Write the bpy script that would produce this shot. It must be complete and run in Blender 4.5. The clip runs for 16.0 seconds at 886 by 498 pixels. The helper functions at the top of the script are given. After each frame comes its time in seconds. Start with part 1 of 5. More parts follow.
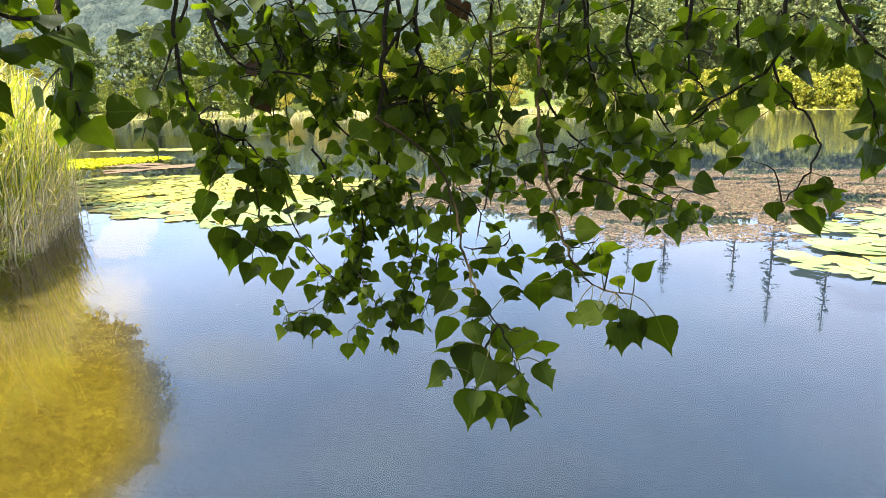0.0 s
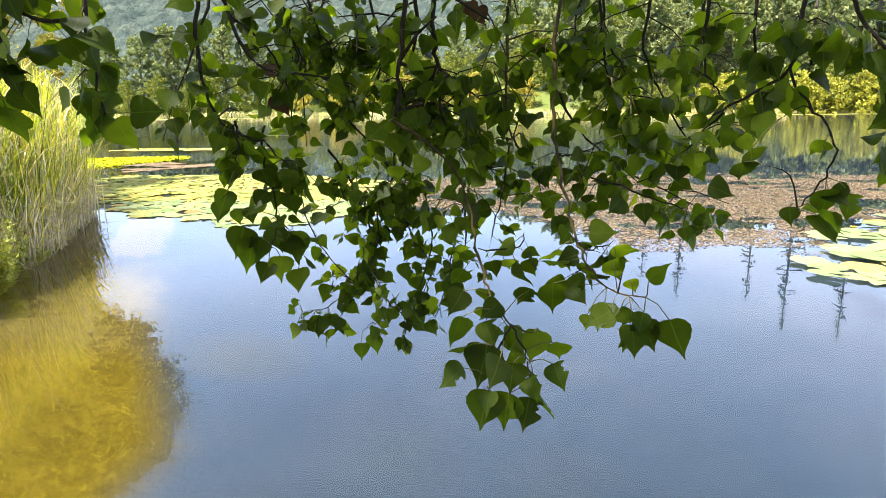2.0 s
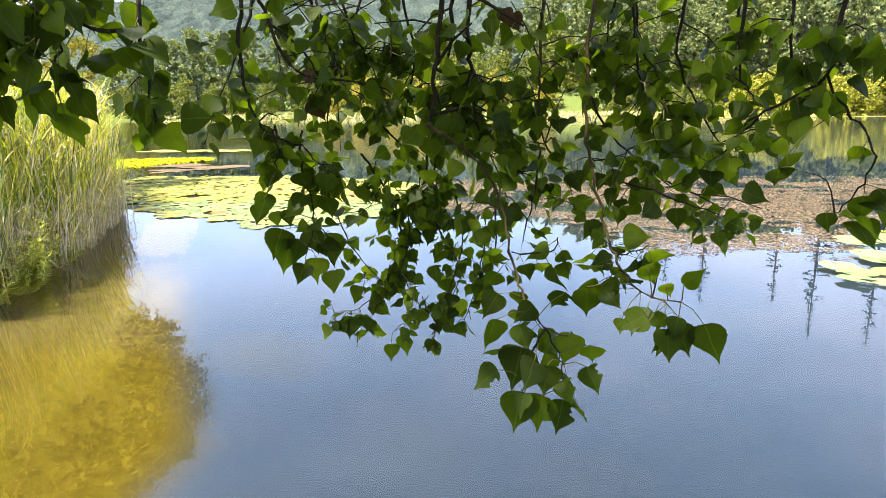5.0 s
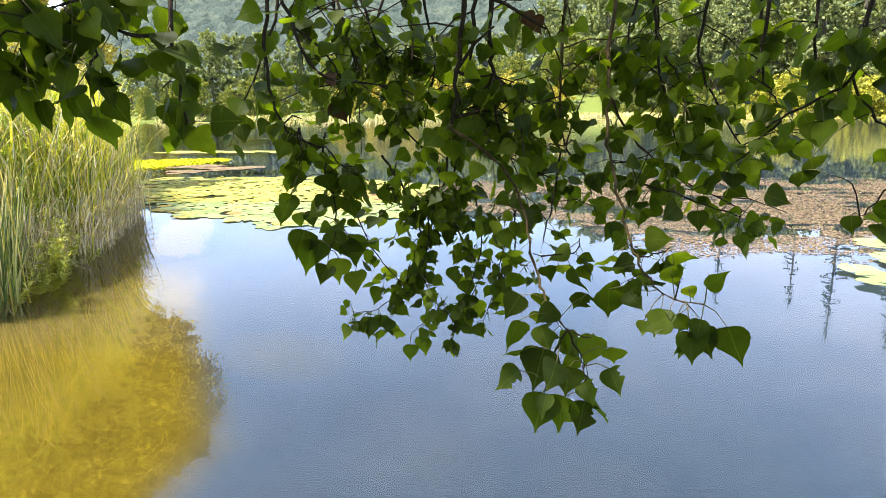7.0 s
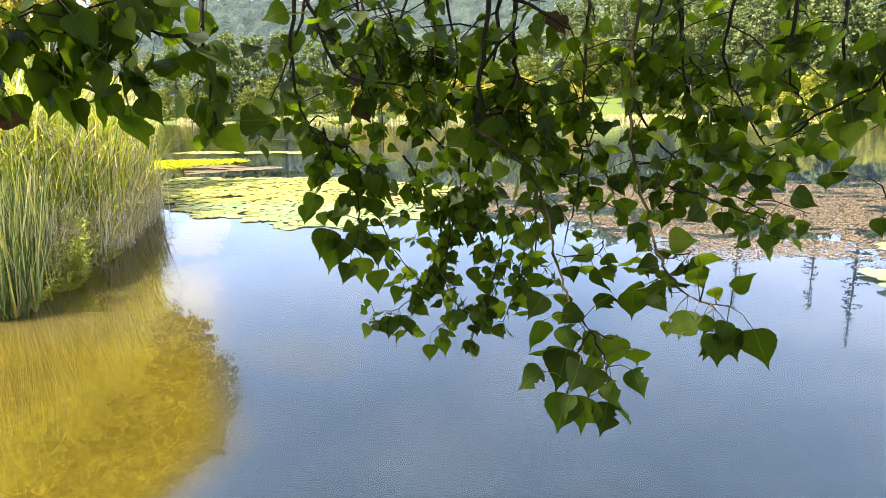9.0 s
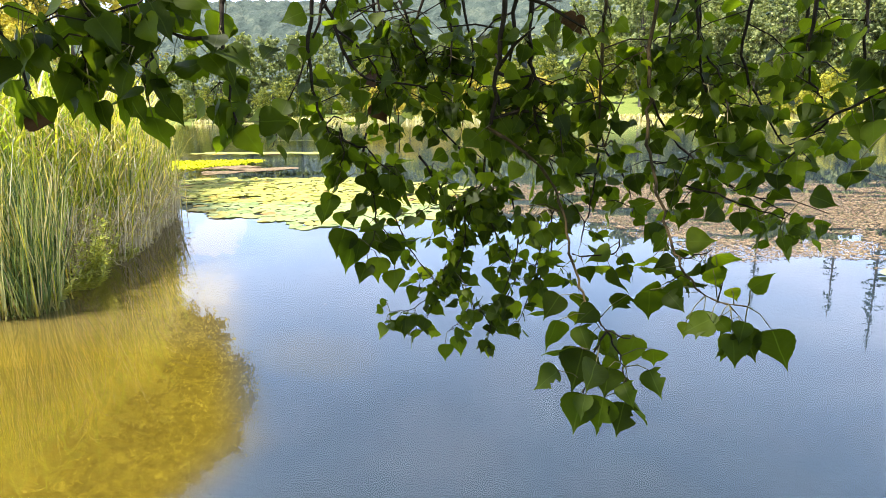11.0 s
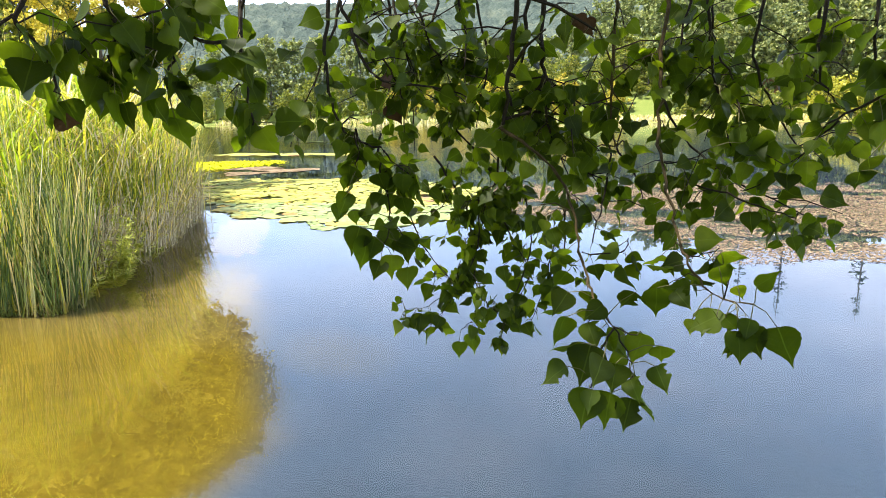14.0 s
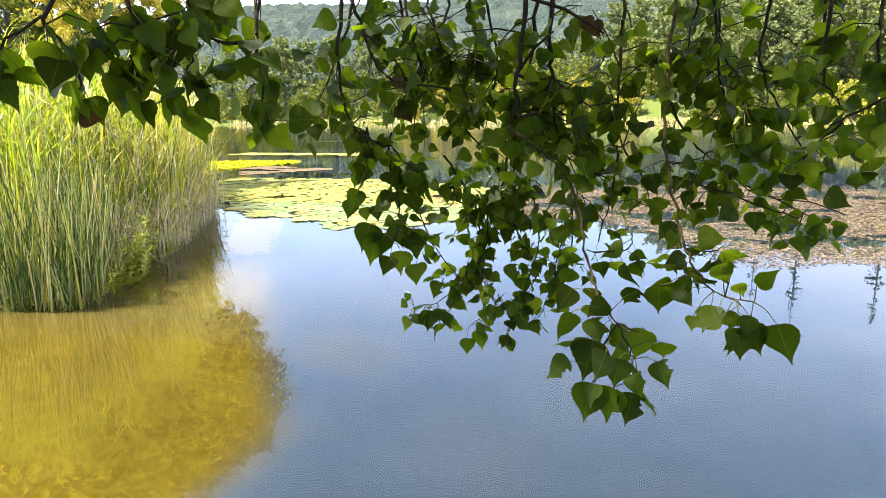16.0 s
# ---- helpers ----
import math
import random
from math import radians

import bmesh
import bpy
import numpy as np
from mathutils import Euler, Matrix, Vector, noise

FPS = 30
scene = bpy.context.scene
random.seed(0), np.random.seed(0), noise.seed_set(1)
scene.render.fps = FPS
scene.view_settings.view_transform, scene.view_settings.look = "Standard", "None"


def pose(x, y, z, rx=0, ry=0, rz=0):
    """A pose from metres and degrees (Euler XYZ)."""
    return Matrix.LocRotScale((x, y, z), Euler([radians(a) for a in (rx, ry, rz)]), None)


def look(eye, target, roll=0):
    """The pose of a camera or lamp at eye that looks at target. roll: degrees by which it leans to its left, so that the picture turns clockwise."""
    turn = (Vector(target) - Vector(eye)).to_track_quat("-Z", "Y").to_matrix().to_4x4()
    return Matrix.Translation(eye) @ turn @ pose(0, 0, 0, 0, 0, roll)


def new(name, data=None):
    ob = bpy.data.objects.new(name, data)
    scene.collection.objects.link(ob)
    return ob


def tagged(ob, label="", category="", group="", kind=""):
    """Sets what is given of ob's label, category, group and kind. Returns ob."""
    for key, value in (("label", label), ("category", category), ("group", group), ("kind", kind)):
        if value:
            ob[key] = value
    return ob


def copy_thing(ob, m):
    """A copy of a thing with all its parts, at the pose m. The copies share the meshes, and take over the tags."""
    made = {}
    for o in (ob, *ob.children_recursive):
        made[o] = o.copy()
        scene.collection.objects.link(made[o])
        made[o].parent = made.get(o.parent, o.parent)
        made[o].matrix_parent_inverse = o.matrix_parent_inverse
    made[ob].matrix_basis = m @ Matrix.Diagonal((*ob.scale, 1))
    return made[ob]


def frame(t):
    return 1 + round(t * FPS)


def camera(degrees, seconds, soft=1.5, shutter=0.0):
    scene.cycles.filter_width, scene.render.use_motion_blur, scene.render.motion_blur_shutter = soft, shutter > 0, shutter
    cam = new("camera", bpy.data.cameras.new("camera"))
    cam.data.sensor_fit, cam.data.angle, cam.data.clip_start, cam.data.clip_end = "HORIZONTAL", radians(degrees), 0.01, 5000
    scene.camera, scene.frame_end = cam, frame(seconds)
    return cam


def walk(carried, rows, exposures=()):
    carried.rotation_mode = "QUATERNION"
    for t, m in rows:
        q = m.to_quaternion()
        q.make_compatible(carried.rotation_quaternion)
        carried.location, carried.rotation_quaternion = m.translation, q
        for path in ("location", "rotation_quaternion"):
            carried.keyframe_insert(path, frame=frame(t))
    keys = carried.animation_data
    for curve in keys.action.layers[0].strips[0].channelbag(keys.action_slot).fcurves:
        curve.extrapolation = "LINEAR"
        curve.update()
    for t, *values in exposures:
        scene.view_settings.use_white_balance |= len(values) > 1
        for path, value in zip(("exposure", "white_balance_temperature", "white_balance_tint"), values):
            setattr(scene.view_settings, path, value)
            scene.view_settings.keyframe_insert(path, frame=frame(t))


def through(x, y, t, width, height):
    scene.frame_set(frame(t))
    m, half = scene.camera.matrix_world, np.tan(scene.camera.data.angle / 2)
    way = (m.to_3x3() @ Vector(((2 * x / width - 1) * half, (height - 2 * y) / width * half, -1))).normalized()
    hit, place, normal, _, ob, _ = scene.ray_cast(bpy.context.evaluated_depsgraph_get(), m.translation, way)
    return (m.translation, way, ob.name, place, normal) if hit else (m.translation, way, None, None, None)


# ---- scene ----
EXPO = 2.2
SKY = 0.13
CLOUD_COLOUR = (6.0, 5.3, 5.3, 1)
# azimuth, elevation, size, amount
CLOUDS = [(-27.0, 10.4, 0.05, 0.62), (-26.7, 14.6, 0.036, 0.55)]
HAZE = 0.52
HAZE_COLOUR = (4.1, 5.0, 7.0, 1)
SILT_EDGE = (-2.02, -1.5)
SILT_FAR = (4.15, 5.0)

# ---- camera ----
cam = camera(69.2, 16.0, soft=0.5)

# seconds, place, yaw, pitch, roll
PATH = [
    (0, 0.000, 0.000, 1.650, -0.00, -13.00, -1.00),
    (0.5, 0.002, -0.002, 1.651, 0.26, -12.96, -0.80),
    (1, -0.000, -0.008, 1.651, 0.47, -12.91, -0.68),
    (1.5, -0.001, -0.008, 1.650, 0.79, -12.88, -0.66),
    (2, -0.002, -0.009, 1.651, 1.21, -12.82, -0.62),
    (2.5, -0.003, -0.014, 1.653, 1.53, -12.82, -0.63),
    (3, -0.006, -0.017, 1.655, 1.84, -12.78, -0.77),
    (3.5, -0.010, -0.017, 1.653, 2.13, -12.71, -0.77),
    (4, -0.015, -0.019, 1.654, 2.45, -12.70, -0.73),
    (6.5, -0.035, -0.032, 1.659, 4.01, -12.52, -0.57),
    (7, -0.038, -0.034, 1.659, 4.31, -12.51, -0.63),
    (7.5, -0.041, -0.037, 1.659, 4.67, -12.47, -0.55),
    (8, -0.046, -0.036, 1.659, 4.97, -12.45, -0.50),
    (8.5, -0.049, -0.038, 1.657, 5.33, -12.38, -0.43),
    (9, -0.051, -0.039, 1.657, 5.68, -12.36, -0.48),
    (9.5, -0.052, -0.040, 1.658, 6.04, -12.37, -0.63),
    (10, -0.053, -0.042, 1.658, 6.37, -12.36, -0.63),
    (12.5, -0.049, -0.047, 1.654, 8.00, -12.25, -0.65),
    (13, -0.045, -0.053, 1.653, 8.31, -12.18, -0.48),
    (13.5, -0.039, -0.061, 1.655, 8.62, -12.19, -0.55),
    (14, -0.034, -0.067, 1.656, 8.91, -12.19, -0.82),
    (14.5, -0.030, -0.075, 1.656, 9.24, -12.18, -0.85),
    (15, -0.027, -0.081, 1.654, 9.55, -12.12, -0.77),
    (15.5, -0.025, -0.089, 1.654, 9.76, -12.14, -0.69),
    (16, -0.023, -0.093, 1.654, 9.97, -12.10, -0.47),
]


def camera_pose(x, y, z, yaw, pitch, roll):
    a, b = radians(yaw), radians(pitch)
    ahead = Vector((-math.sin(a) * math.cos(b), math.cos(a) * math.cos(b), math.sin(b)))
    eye = Vector((x, y, z))
    return look(eye, eye + ahead, roll)


walk(cam, [(row[0], camera_pose(*row[1:])) for row in PATH], exposures=[(0.0, EXPO), (16.0, EXPO)])

# ---- light ----
SUN_TO = Vector((-0.40, -0.22, 0.88)).normalized()
sun = new("sun", bpy.data.lights.new("sun", "SUN"))
sun.data.energy, sun.data.angle, sun.data.color = 3.7, radians(0.6), (1.0, 0.95, 0.86)
sun.matrix_world = look(SUN_TO * 60, (0, 0, 0))


def build_world():
    world = bpy.data.worlds.new("sky")
    scene.world = world
    world.use_nodes = True
    nt = world.node_tree
    nt.nodes.clear()
    add = nt.nodes.new
    out, back = add("ShaderNodeOutputWorld"), add("ShaderNodeBackground")
    sky = add("ShaderNodeTexSky")
    sky.sky_type, sky.sun_disc = "NISHITA", False
    sky.sun_elevation = math.asin(SUN_TO.z)
    sky.sun_rotation = math.atan2(SUN_TO.x, SUN_TO.y)
    sky.air_density, sky.dust_density, sky.ozone_density = 0.70, 0.0, 3.5
    co = add("ShaderNodeTexCoord")
    # flattened direction, so that clouds stretch sideways
    mp = add("ShaderNodeMapping")
    mp.inputs["Scale"].default_value = (1.0, 1.0, 2.2)
    mp.inputs["Location"].default_value = (5.3, 0.2, 1.9)
    nt.links.new(co.outputs["Generated"], mp.inputs["Vector"])
    veil = add("ShaderNodeTexNoise")
    veil.inputs["Scale"].default_value, veil.inputs["Detail"].default_value, veil.inputs["Roughness"].default_value = 2.6, 5, 0.55
    nt.links.new(mp.outputs[0], veil.inputs["Vector"])
    r1 = add("ShaderNodeMapRange")
    r1.inputs["From Min"].default_value, r1.inputs["From Max"].default_value = 0.36, 0.70
    r1.inputs["To Max"].default_value = 0.5
    nt.links.new(veil.outputs["Fac"], r1.inputs["Value"])
    # one heap of cumulus low over the far left shore
    total = r1.outputs[0]
    for az, el, size, amount in CLOUDS:
        a, b = radians(az), radians(el)
        d = (math.sin(a) * math.cos(b), math.cos(a) * math.cos(b), math.sin(b))
        dist = add("ShaderNodeVectorMath")
        dist.operation = "DISTANCE"
        dist.inputs[1].default_value = d
        nrm = add("ShaderNodeVectorMath")
        nrm.operation = "NORMALIZE"
        nt.links.new(co.outputs["Generated"], nrm.inputs[0])
        nt.links.new(nrm.outputs[0], dist.inputs[0])
        puff = add("ShaderNodeTexNoise")
        puff.inputs["Scale"].default_value, puff.inputs["Detail"].default_value = 24, 6
        nt.links.new(co.outputs["Generated"], puff.inputs["Vector"])
        m1 = add("ShaderNodeMath")
        m1.operation = "MULTIPLY_ADD"
        m1.inputs[1].default_value, m1.inputs[2].default_value = -1.0 / size, 1.0
        nt.links.new(dist.outputs["Value"], m1.inputs[0])
        m2 = add("ShaderNodeMath")
        m2.operation = "MULTIPLY_ADD"
        m2.inputs[1].default_value = 2.4
        nt.links.new(puff.outputs["Fac"], m2.inputs[0])
        nt.links.new(m1.outputs[0], m2.inputs[2])
        r2 = add("ShaderNodeMapRange")
        r2.inputs["From Min"].default_value, r2.inputs["From Max"].default_value = 1.5, 1.64
        r2.inputs["To Max"].default_value = amount
        nt.links.new(m2.outputs[0], r2.inputs["Value"])
        mx = add("ShaderNodeMath")
        mx.operation = "MAXIMUM"
        nt.links.new(total, mx.inputs[0])
        nt.links.new(r2.outputs[0], mx.inputs[1])
        total = mx.outputs[0]
    mix = add("ShaderNodeMix")
    mix.data_type = "RGBA"
    nt.links.new(total, mix.inputs["Factor"])
    nt.links.new(sky.outputs[0], mix.inputs["A"])
    mix.inputs["B"].default_value = CLOUD_COLOUR
    # pale summer haze that thins out with height
    up = add("ShaderNodeSeparateXYZ")
    nt.links.new(co.outputs["Generated"], up.inputs[0])
    thin = add("ShaderNodeMapRange")
    thin.interpolation_type = "SMOOTHSTEP"
    thin.inputs["From Min"].default_value, thin.inputs["From Max"].default_value = 0.0, 0.95
    thin.inputs["To Min"].default_value, thin.inputs["To Max"].default_value = HAZE, 0.0
    nt.links.new(up.outputs[2], thin.inputs["Value"])
    veiled = add("ShaderNodeMix")
    veiled.data_type = "RGBA"
    nt.links.new(thin.outputs[0], veiled.inputs["Factor"])
    nt.links.new(mix.outputs["Result"], veiled.inputs["A"])
    veiled.inputs["B"].default_value = HAZE_COLOUR
    nt.links.new(veiled.outputs["Result"], back.inputs["Color"])
    back.inputs["Strength"].default_value = SKY
    nt.links.new(back.outputs[0], out.inputs["Surface"])


build_world()

# ---- materials ----
def nodes_of(name):
    mat = bpy.data.materials.new(name)
    mat.use_nodes = True
    nt = mat.node_tree
    return mat, nt, nt.nodes["Principled BSDF"]


def ramp(nt, fac, stops):
    r = nt.nodes.new("ShaderNodeValToRGB")
    e = r.color_ramp.elements
    while len(e) < len(stops):
        e.new(0.5)
    for k, (p, c) in enumerate(stops):
        e[k].position, e[k].color = p, (*c, 1)
    nt.links.new(fac, r.inputs[0])
    return r.outputs[0]


def tex_noise(nt, scale, detail=4, rough=0.55, vec=None):
    n = nt.nodes.new("ShaderNodeTexNoise")
    n.inputs["Scale"].default_value, n.inputs["Detail"].default_value, n.inputs["Roughness"].default_value = scale, detail, rough
    if vec:
        nt.links.new(vec, n.inputs["Vector"])
    return n.outputs["Fac"]


def position(nt, scale=(1, 1, 1)):
    g = nt.nodes.new("ShaderNodeNewGeometry")
    m = nt.nodes.new("ShaderNodeMapping")
    m.inputs["Scale"].default_value = scale
    nt.links.new(g.outputs["Position"], m.inputs["Vector"])
    return m.outputs[0]


def mix_rgb(nt, fac, a, b, mode="MIX"):
    m = nt.nodes.new("ShaderNodeMix")
    m.data_type, m.blend_type = "RGBA", mode
    for sock, v in (("Factor", fac), ("A", a), ("B", b)):
        if isinstance(v, (int, float)):
            m.inputs[sock].default_value = v
        elif isinstance(v, tuple):
            m.inputs[sock].default_value = (*v, 1)
        else:
            nt.links.new(v, m.inputs[sock])
    return m.outputs["Result"]


def maths(nt, op, a, b=None, c=None):
    m = nt.nodes.new("ShaderNodeMath")
    m.operation = op
    for k, v in enumerate((a, b, c)):
        if v is None:
            continue
        if isinstance(v, (int, float)):
            m.inputs[k].default_value = v
        else:
            nt.links.new(v, m.inputs[k])
    return m.outputs[0]


def bump(nt, bsdf, height, strength, distance):
    b = nt.nodes.new("ShaderNodeBump")
    b.inputs["Strength"].default_value, b.inputs["Distance"].default_value = strength, distance
    nt.links.new(height, b.inputs["Height"])
    nt.links.new(b.outputs[0], bsdf.inputs["Normal"])


def island(nt):
    return nt.nodes.new("ShaderNodeNewGeometry").outputs["Random Per Island"]


def foliage(name, stops, through_colour, through=0.35, rough=0.5, gloss=0.4, per_object=False, veins=False):
    """Leaf surface: opaque gloss on top and light that passes through the blade."""
    mat, nt, p = nodes_of(name)
    rnd = nt.nodes.new("ShaderNodeObjectInfo").outputs["Random"] if per_object else island(nt)
    col = ramp(nt, rnd, stops)
    patch = tex_noise(nt, 60 if veins else 1.2, 3, 0.6, position(nt))
    col = mix_rgb(nt, 0.35, col, ramp(nt, patch, [(0.3, (0.55, 0.6, 0.5)), (0.7, (1.25, 1.2, 1.1))]), "MULTIPLY")
    if veins:
        uv = nt.nodes.new("ShaderNodeUVMap")
        sep = nt.nodes.new("ShaderNodeSeparateXYZ")
        nt.links.new(uv.outputs[0], sep.inputs[0])
        u = maths(nt, "ABSOLUTE", sep.outputs[0])
        rib = maths(nt, "LESS_THAN", u, 0.018)
        slant = maths(nt, "SUBTRACT", sep.outputs[1], maths(nt, "MULTIPLY", u, 0.8))
        side = maths(nt, "LESS_THAN", maths(nt, "FRACT", maths(nt, "MULTIPLY", slant, 6.5)), 0.07)
        lines = maths(nt, "MAXIMUM", rib, maths(nt, "MULTIPLY", side, 0.25))
        col = mix_rgb(nt, maths(nt, "MULTIPLY", lines, 0.16), col, (0.10, 0.14, 0.035))
        bump(nt, p, lines, 0.25, 0.001)
    nt.links.new(col, p.inputs["Base Color"])
    p.inputs["Roughness"].default_value = rough
    p.inputs["Specular IOR Level"].default_value = gloss
    tr = nt.nodes.new("ShaderNodeBsdfTranslucent")
    nt.links.new(mix_rgb(nt, 1.0, col, through_colour, "MULTIPLY"), tr.inputs["Color"])
    ms = nt.nodes.new("ShaderNodeMixShader")
    ms.inputs[0].default_value = through
    nt.links.new(p.outputs[0], ms.inputs[1])
    nt.links.new(tr.outputs[0], ms.inputs[2])
    nt.links.new(ms.outputs[0], nt.nodes["Material Output"].inputs["Surface"])
    return mat


def plain(name, stops, scale, rough=0.8, relief=0.3, depth=0.01, stretch=(1, 1, 1)):
    mat, nt, p = nodes_of(name)
    v = position(nt, stretch)
    n1, n2 = tex_noise(nt, scale, 6, 0.6, v), tex_noise(nt, scale * 7, 4, 0.6, v)
    col = ramp(nt, maths(nt, "ADD", maths(nt, "MULTIPLY", n1, 0.65), maths(nt, "MULTIPLY", n2, 0.35)), stops)
    nt.links.new(col, p.inputs["Base Color"])
    p.inputs["Roughness"].default_value = rough
    p.inputs["Specular IOR Level"].default_value = 0.12
    bump(nt, p, n2, relief, depth)
    return mat


def island_mat(name, stops, rough=0.7, gloss=0.3):
    mat, nt, p = nodes_of(name)
    col = ramp(nt, island(nt), stops)
    col = mix_rgb(nt, 0.3, col, ramp(nt, tex_noise(nt, 9, 4, 0.6, position(nt)), [(0.3, (0.5, 0.5, 0.45)), (0.7, (1.2, 1.2, 1.1))]), "MULTIPLY")
    nt.links.new(col, p.inputs["Base Color"])
    p.inputs["Roughness"].default_value = rough
    p.inputs["Specular IOR Level"].default_value = gloss
    return mat


LEAF = [(0.0, (0.016, 0.023, 0.003)), (0.4, (0.025, 0.038, 0.004)), (0.8, (0.042, 0.060, 0.005)), (1.0, (0.078, 0.098, 0.009))]
M_LEAF = foliage("poplar_leaf", LEAF, (5.2, 5.3, 1.0), 0.42, 0.5, 0.11, per_object=True, veins=True)
M_LEAF_MASS = foliage("poplar_leaf_mass", LEAF, (5.2, 5.3, 1.0), 0.42, 0.5, 0.11, veins=True)
M_DRY = plain("dry_leaf", [(0.3, (0.045, 0.02, 0.009)), (0.7, (0.10, 0.05, 0.025))], 60, 0.7)
M_PETIOLE = plain("petiole", [(0.3, (0.07, 0.07, 0.03)), (0.7, (0.15, 0.13, 0.05))], 40, 0.5, 0.1, 0.001)
M_BARK = plain("poplar_bark", [(0.3, (0.010, 0.007, 0.005)), (0.6, (0.028, 0.020, 0.014)), (0.8, (0.07, 0.052, 0.036))], 60, 0.85, 0.6, 0.002)
M_BARK_PALE = plain("poplar_bark_pale", [(0.3, (0.022, 0.014, 0.005)), (0.55, (0.05, 0.034, 0.014)), (0.78, (0.12, 0.088, 0.046))], 60, 0.85, 0.6, 0.002)
M_TRUNK = plain("tree_bark", [(0.25, (0.05, 0.04, 0.03)), (0.6, (0.13, 0.11, 0.085)), (0.8, (0.22, 0.20, 0.16))], 5, 0.9, 0.7, 0.03, (1, 1, 0.25))
M_REED = foliage("reed_blade", [(0.0, (0.12, 0.17, 0.015)), (0.3, (0.30, 0.34, 0.035)), (0.5, (0.48, 0.47, 0.065)), (0.72, (0.62, 0.53, 0.16)), (1.0, (0.74, 0.62, 0.34))], (1.5, 1.42, 0.4), 0.5, 0.45, 0.35)
M_BROAD_REED = foliage("broad_reed_blade", [(0.0, (0.14, 0.21, 0.02)), (0.5, (0.28, 0.36, 0.045)), (1.0, (0.43, 0.44, 0.09))], (1.5, 1.45, 0.4), 0.5, 0.45, 0.35)
M_RUSH = foliage("rush_stem", [(0.0, (0.055, 0.10, 0.024)), (0.35, (0.16, 0.22, 0.05)), (0.65, (0.38, 0.41, 0.12)), (1.0, (0.68, 0.58, 0.32))], (1.4, 1.4, 0.8), 0.35, 0.35, 0.5)
M_RUSH_SINGLE = foliage("rush_stem_single", [(0.0, (0.055, 0.10, 0.024)), (0.35, (0.16, 0.22, 0.05)), (0.65, (0.38, 0.41, 0.12)), (1.0, (0.68, 0.58, 0.32))], (1.4, 1.4, 0.8), 0.35, 0.35, 0.5, per_object=True)
M_STRAW = island_mat("dead_reed", [(0.0, (0.32, 0.25, 0.12)), (0.5, (0.55, 0.45, 0.24)), (1.0, (0.72, 0.62, 0.40))], 0.7)
M_HERB = foliage("herb_leaf", [(0.0, (0.34, 0.39, 0.06)), (0.6, (0.52, 0.54, 0.10)), (1.0, (0.68, 0.62, 0.2))], (1.3, 1.2, 0.6), 0.4)
M_PAD = foliage("lily_pad", [(0.0, (0.15, 0.21, 0.075)), (0.3, (0.22, 0.27, 0.11)), (0.65, (0.27, 0.31, 0.13)), (0.85, (0.37, 0.33, 0.09)), (0.96, (0.42, 0.30, 0.07)), (1.0, (0.28, 0.14, 0.05))], (1, 1, 0.5), 0.08, 0.6, 0.06, per_object=True)
M_PAD_MASS = foliage("lily_pad_mass", [(0.0, (0.20, 0.22, 0.05)), (0.3, (0.30, 0.31, 0.08)), (0.65, (0.38, 0.37, 0.10)), (0.85, (0.44, 0.37, 0.08)), (0.95, (0.40, 0.26, 0.06)), (1.0, (0.30, 0.16, 0.09))], (1, 1, 0.5), 0.08, 0.7, 0.03)
M_SCUM = island_mat("floating_weed", [(0.0, (0.10, 0.070, 0.036)), (0.4, (0.17, 0.118, 0.070)), (0.75, (0.25, 0.175, 0.112)), (1.0, (0.24, 0.195, 0.095))], 0.9, 0.1)
M_FRINGE = island_mat("bank_fringe", [(0.0, (0.40, 0.38, 0.08)), (0.4, (0.58, 0.50, 0.17)), (1.0, (0.70, 0.60, 0.36))], 0.9, 0.1)
M_BRIGHT = island_mat("bright_weed", [(0.0, (0.30, 0.36, 0.01)), (0.6, (0.50, 0.54, 0.012)), (1.0, (0.66, 0.55, 0.03))], 0.8, 0.05)
GREEN_A = [(0.0, (0.08, 0.11, 0.042)), (0.5, (0.18, 0.21, 0.08)), (1.0, (0.34, 0.35, 0.15))]
GREEN_B = [(0.0, (0.08, 0.11, 0.022)), (0.5, (0.17, 0.20, 0.042)), (1.0, (0.36, 0.34, 0.08))]
GREEN_C = [(0.0, (0.02, 0.042, 0.022)), (0.6, (0.035, 0.062, 0.03)), (1.0, (0.06, 0.085, 0.035))]
GOLD = [(0.0, (0.26, 0.23, 0.03)), (0.5, (0.45, 0.38, 0.05)), (1.0, (0.62, 0.52, 0.10))]
M_BROAD = foliage("broadleaf_crown", GREEN_A, (1.4, 1.4, 0.7), 0.35, 0.6, 0.2)
M_BUSH = foliage("bush_crown", GREEN_B, (1.4, 1.4, 0.6), 0.5, 0.6, 0.25)
# palest stops put sun glints on the leaves into the leaf colour
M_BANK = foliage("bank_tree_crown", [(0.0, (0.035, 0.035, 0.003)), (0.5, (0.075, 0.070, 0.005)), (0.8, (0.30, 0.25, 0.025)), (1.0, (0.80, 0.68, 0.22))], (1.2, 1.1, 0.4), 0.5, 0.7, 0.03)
# brighter bush copy: the sunlight on these crowns is in the leaf colour
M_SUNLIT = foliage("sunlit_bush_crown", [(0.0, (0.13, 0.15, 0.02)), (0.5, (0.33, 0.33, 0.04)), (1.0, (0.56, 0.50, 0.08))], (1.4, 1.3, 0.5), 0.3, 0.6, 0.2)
M_FIR = foliage("fir_crown", GREEN_C, (1, 1, 0.6), 0.1, 0.6, 0.25)
M_GOLD = foliage("golden_crown", GOLD, (1.2, 1.1, 0.5), 0.3, 0.6, 0.25)
